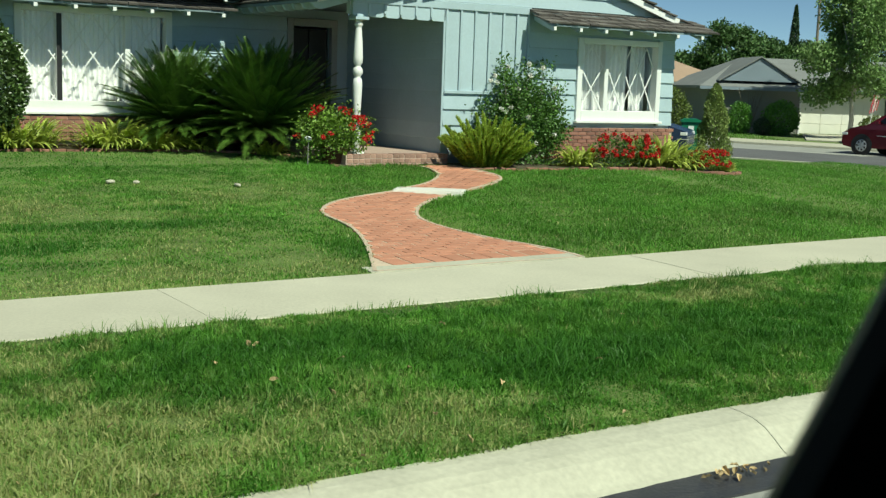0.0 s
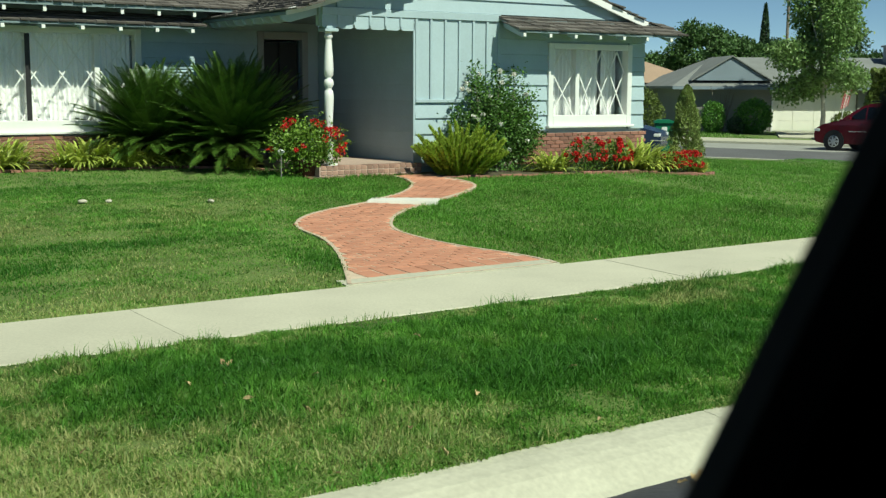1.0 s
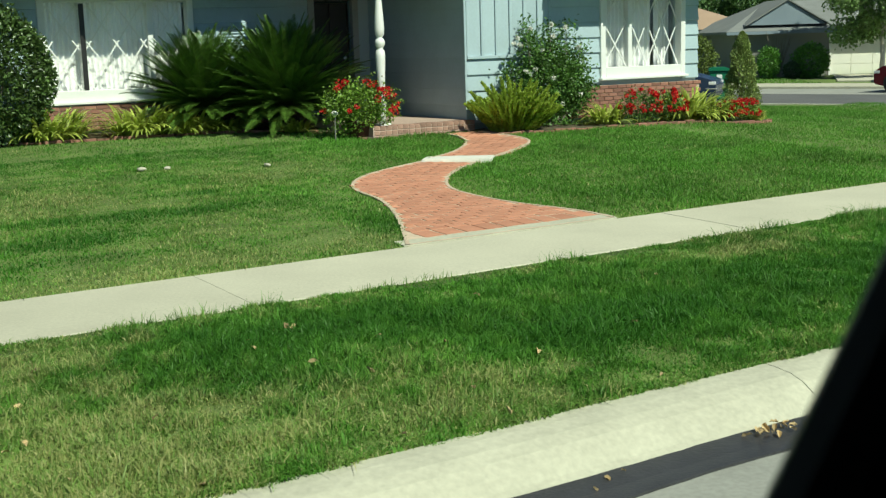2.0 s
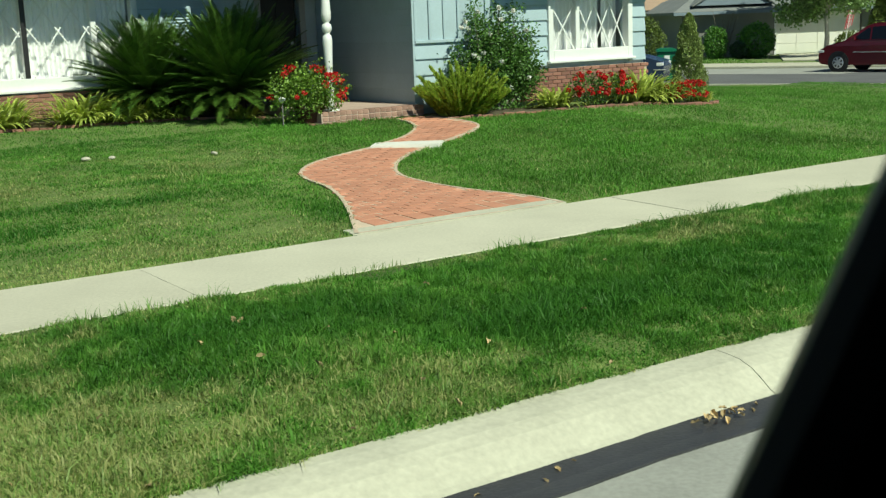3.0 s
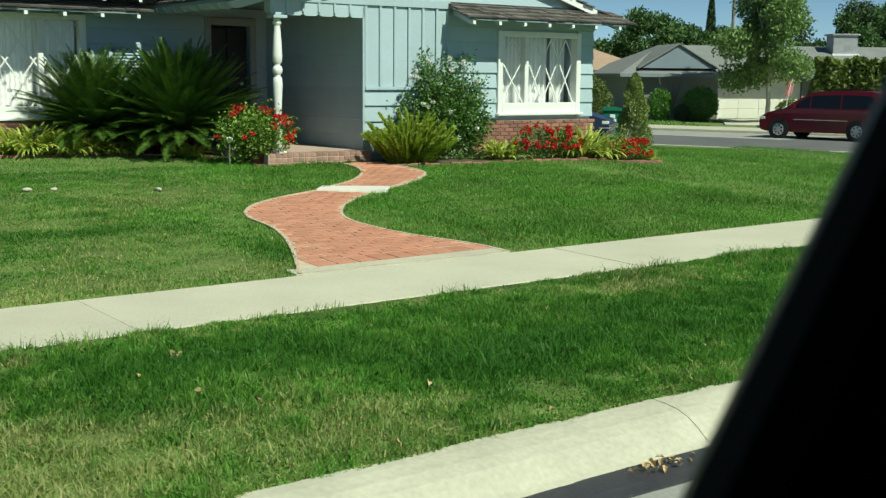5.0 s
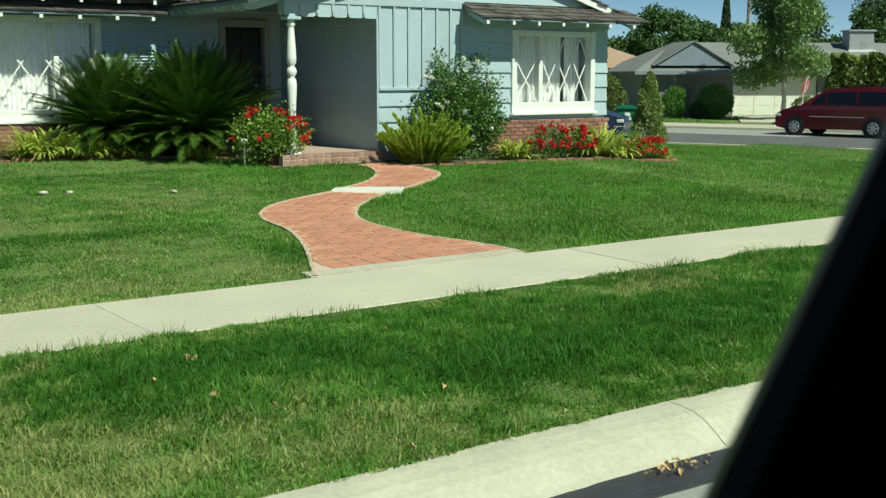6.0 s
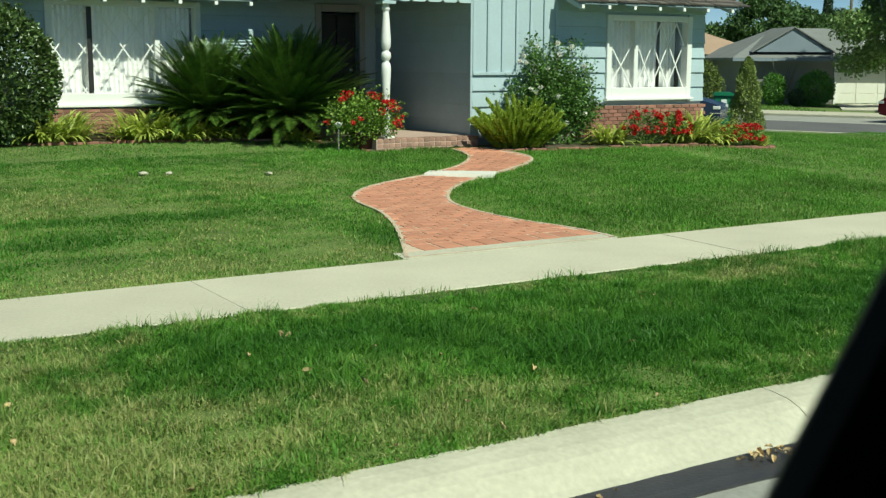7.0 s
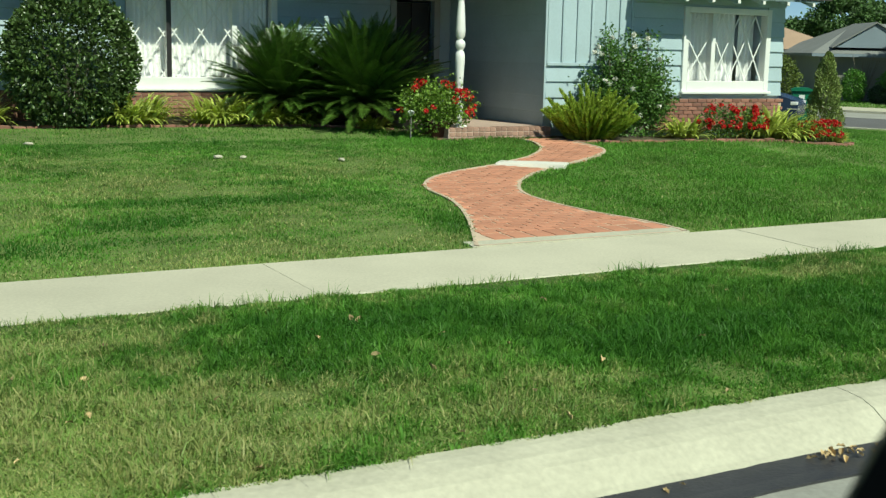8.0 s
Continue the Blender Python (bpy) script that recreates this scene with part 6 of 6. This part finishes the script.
far_bush(13.75, 55.8, (0.55, 0.5, 0.78), 0.74, 2600, 0.10, M_BRIGHTBUSH, 61, "bright green rounded bush before the grey house")
far_bush(15.62, 55.6, (0.86, 0.7, 0.84), 0.78, 4200, 0.10, M_BRIGHTBUSH, 62, "large bright green rounded bush before the grey house")
far_bush(14.75, 55.4, (0.42, 0.4, 0.42), 0.38, 1300, 0.09, M_DARKLEAF, 63, "low dark bush between two green bushes")
far_bush(20.3, 56.3, (0.75, 0.5, 0.55), 0.50, 1800, 0.10, M_HEDGE, 64, "yellow-green shrub beside the garage door")
far_bush(8.2, 45.0, (1.0, 0.8, 1.15), 1.10, 4200, 0.10, M_HEDGE, 65, "olive green shrub behind the green bin", -0.2)
far_bush(6.6, 47.0, (1.3, 0.9, 1.5), 1.40, 4200, 0.12, M_BRIGHTBUSH, 66, "tall green shrub behind the parked car", -0.2)
far_bush(22.6, 56.2, (0.9, 0.5, 0.5), 0.45, 1800, 0.10, M_HEDGE, 67, "yellow-green shrub under the young tree")


def hedge():
    root = thing("hedge", pose(20.9, 47.2, FAR_Z, 0, 0, -18), "tall clipped yellow-green hedge behind the minivan", "hedge")
    n = 34000
    p = RNG.uniform(-1, 1, (n, 3))
    ax = RNG.integers(0, 3, n)
    sg = np.where(RNG.random(n) < 0.5, -1.0, 1.0)
    p[np.arange(n), ax] = sg * RNG.uniform(0.80, 1.0, n)
    lump = 1 + 0.05 * np.sin(p[:, 0] * 17 + p[:, 2] * 3) + 0.04 * np.sin(p[:, 0] * 41 + 1)
    out = p.copy()
    p = p * np.array([3.4, 0.8, 1.42]) * lump[:, None] + [0.5, 0, 1.40]
    p[:, 2] = np.maximum(p[:, 2], 0.03)
    me = leaf_mesh("leaves", p, out, 0.25, 0.65, 0.8)
    me.materials.append(M_HEDGE)
    link_mesh("leaves", me, None, root)
    stems(root, [[(x, 0, -0.05), (x + 0.1, 0, 0.8), (x, 0.1, 1.7)] for x in (-2, -0.8, 0.4, 1.6, 2.8)], 0.06, name="trunk")


hedge()


def broad_tree(name, m, label, trunk, clumps, n, size, mat, bark=M_BARK, r=0.12):
    """A tree: tapered trunk, limbs to each clump, small leaves gathered in uneven clumps."""
    root = thing(name, m, label, "tree")
    bm = bmesh.new()
    tube(bm, trunk, [r * (1 - 0.5 * k / (len(trunk) - 1)) for k in range(len(trunk))], 9)
    part("trunk", bm, bark, root)
    top = Vector(trunk[-1])
    P, D = [], []
    for k, (c, rad) in enumerate(clumps):
        c = Vector(c)
        bm = bmesh.new()
        tube(bm, [top - Vector((0, 0, 0.2 + 0.12 * (k % 4))), top.lerp(c, 0.5) + Vector((0, 0, 0.08 * rad)), c], [r * 0.45, r * 0.28, r * 0.1], 6)
        part("limb", bm, bark, root)
        q = int(n * rad ** 2 / sum(x[1] ** 2 for x in clumps))
        p, d = ball_points(q, c, (rad, rad, rad * 0.8), 0.25, 0.35, 2.3, k)
        P.append(p)
        D.append(d)
    me = leaf_mesh("crown", np.concatenate(P), np.concatenate(D), size, 0.6, 0.9)
    me.materials.append(mat)
    link_mesh("crown", me, None, root)


rt = random.Random(5)
cl = []
for k in range(32):
    f = rt.random()
    zz = 1.9 + 4.9 * f
    w = 2.35 * math.sin(math.pi * min(0.98, 0.22 + 0.72 * f)) ** 0.7
    th = rt.uniform(0, 6.28)
    cl.append(((math.cos(th) * w * rt.uniform(0.3, 0.95), math.sin(th) * w * rt.uniform(0.3, 0.9), zz), rt.uniform(0.6, 1.0)))
M_PALEBARK = material("pale bark", (0.42, 0.40, 0.36), 0.9, var=0.3, scale=5, fine=30, bump=0.6, dist=0.01)
broad_tree("street_tree", pose(18.35, 54.0, FAR_Z), "young pale-barked tree with an airy grey-green crown", [(0, 0, -0.1), (0.05, 0, 0.9), (0.0, 0.05, 1.8), (0.1, 0.05, 2.6)], cl, 26000, 0.17, M_TREELEAF, M_PALEBARK, 0.13)


def twig_shrub(m):
    root = thing("bare_shrub", m, "bare leafless twiggy shrub against the grey wall", "shrub")
    r_ = random.Random(9)
    for k in range(26):
        x, y = r_.uniform(-0.7, 0.7), r_.uniform(-0.3, 0.3)
        bm = bmesh.new()
        tube(bm, [(x * 0.1, y * 0.1, -0.02), (x * 0.5, y * 0.6, 1.0), (x, y, r_.uniform(1.5, 2.3))], [0.025, 0.015, 0.006], 5)
        part("branch", bm, M_BARK, root)


twig_shrub(pose(14.5, 57.2, FAR_Z))


def crown_list(seed, R, H, low):
    r_ = random.Random(seed)
    return [((r_.uniform(-1, 1) * R, r_.uniform(-0.7, 0.7) * R, low + (H - low) * r_.random() ** 0.7 * (0.82)), R * r_.uniform(0.28, 0.48)) for _ in range(15)]


far = [(20.0, 100, 2.3, 5.4, M_FARLEAF), (24.3, 100, 3.3, 8.6, M_FARLEAF), (28.5, 103, 2.4, 7.2, M_FARLEAF), (32.5, 110, 2.8, 7.0, M_DARKLEAF), (37.0, 112, 3.2, 7.4, M_DARKLEAF), (43, 106, 3.8, 9.6, M_DARKLEAF), (47.5, 104, 3.6, 9.8, M_FARLEAF),
       (52, 106, 4.2, 10.4, M_DARKLEAF), (57.5, 104, 4.0, 9.6, M_FARLEAF), (15.0, 104, 2.6, 4.6, M_DARKLEAF), (9.5, 106, 3.0, 5.4, M_FARLEAF), (63, 104, 4.2, 10, M_FARLEAF), (23, 84, 2.2, 5.6, M_FARLEAF), (40, 100, 3.0, 8.4, M_FARLEAF)]
for k, (x, y, R, H, mt) in enumerate(far):
    broad_tree("background_tree", pose(x, y, -0.3), "broad dark green tree beyond the roofs" if mt is M_DARKLEAF else "broad mid-green tree beyond the roofs", [(0, 0, -0.1), (0.1, 0, 1.5), (0, 0.1, 3.0)], crown_list(70 + k, R, H, 2.0), 11000, 0.29, mt, M_BARK, 0.25)


def cypress(x, y, h):
    root = thing("cypress", pose(x, y, -0.3), "tall slim dark cypress beyond the roofs", "tree")
    n = 3500
    f = RNG.random(n) ** 0.8
    th = RNG.uniform(0, 6.28, n)
    rad = 0.75 * (1 - f) ** 0.6 * RNG.uniform(0.7, 1.1, n)
    p = np.stack([np.cos(th) * rad, np.sin(th) * rad, 0.5 + f * (h - 0.5)], 1)
    me = leaf_mesh("foliage", p, np.stack([np.cos(th), np.sin(th), 2 + 0 * th], 1), 0.3, 0.4, 0.4)
    me.materials.append(M_DARKLEAF)
    link_mesh("foliage", me, None, root)
    stems(root, [[(0, 0, -0.1), (0, 0, h * 0.4), (0, 0, h * 0.8)]], 0.2, name="trunk")


cypress(30.5, 106, 9.8)
pole = thing("utility_pole", pose(27.6, 90, -0.3), "tall weathered wooden utility pole beyond the roofs", "pole")
bm = bmesh.new()
tube(bm, [(0, 0, -0.2), (0, 0, 6), (0.02, 0, 12)], [0.12, 0.11, 0.10], 10)
part("shaft", bm, M_BARK, pole)
part("cross_arm", boxes((-1.2, 1.2, -0.06, 0.06, 11.2, 11.33)), M_BARK, pole)

# cloth flag on a slanting staff at the neighbour's entry
fl = thing("flag", pose(20.1, 55.9, FAR_Z), "striped red and white cloth flag hanging from a staff", "flag")
bm = bmesh.new()
tube(bm, [(-0.25, 0, -0.02), (-0.1, 0, 1.3), (0.15, 0, 2.35)], [0.02, 0.018, 0.015], 8)
part("staff", bm, M_WHITE, fl)
for k in range(9):
    bm = bmesh.new()
    for j in range(6):
        z1 = 2.05 - 0.15 * j + 0.02 * k
        box(bm, -0.10 + 0.038 * k - 0.03 * j, -0.10 + 0.038 * k + 0.037 - 0.03 * j, -0.03 + 0.03 * math.sin(k * 1.4), -0.01 + 0.03 * math.sin(k * 1.4), z1 - 0.15, z1)
    part("stripe", bm, M_FLAGR if k % 2 == 0 else M_FLAGW, fl)


# ---- the vehicle that the view is taken from ----
def cabin():
    root = thing("parked_vehicle", STREET.copy(), "dark unlit interior of a tall vehicle with an open side window", "vehicle")
    # the leaning window pillar
    bm = bmesh.new()
    a_at = lambda z: 0.347 + 0.3474 * (z - 1.55)
    b_at = lambda z: 0.4087 - 0.258 * (z - 1.55)
    sect = [(0.0, 0.0), (0.006, -0.014), (0.03, -0.03), (0.75, -0.03), (0.75, 0.06), (0.09, 0.06), (0.02, 0.014)]
    ring = [[bm.verts.new((a_at(z) + da, b_at(z) + db, z)) for da, db in sect] for z in (1.28, 1.6, 1.9, 2.36)]
    n_ = len(sect)
    for r0, r1 in zip(ring, ring[1:]):
        for k in range(n_):
            bm.faces.new((r0[k], r0[(k + 1) % n_], r1[(k + 1) % n_], r1[k]))
    bm.faces.new(ring[0][::-1])
    bm.faces.new(ring[-1])
    bmesh.ops.recalc_face_normals(bm, faces=bm.faces[:])
    part("window_pillar", bm, M_BLACK, root, "leaning black window pillar")
    part("side_panel", boxes((-1.9, 2.2, 0.40, 0.52, 0.30, 1.30)), M_BLACK, root)
    part("front_panel", boxes((1.05, 2.2, 0.36, 0.46, 1.30, 2.34)), M_BLACK, root)
    part("roof", boxes((-1.9, 2.2, -1.5, 0.46, 2.34, 2.42)), M_BLACK, root)
    part("floor", boxes((-1.9, 2.2, -1.5, 0.34, 0.30, 0.40)), M_BLACK, root)
    part("off_side", boxes((-1.9, 2.2, -1.58, -1.5, 0.30, 2.42)), M_BLACK, root)
    part("rear_panel", boxes((-1.98, -1.9, -1.58, 0.46, 0.30, 2.42)), M_BLACK, root)
    part("front_bulkhead", boxes((2.2, 2.28, -1.58, 0.46, 0.30, 2.42)), M_BLACK, root)
    for x in (-1.3, 1.6):
        for s, y in ((1, 0.30), (-1, -1.42)):
            wheel(root, x, y, 0.36, 0.22, s)


cabin()
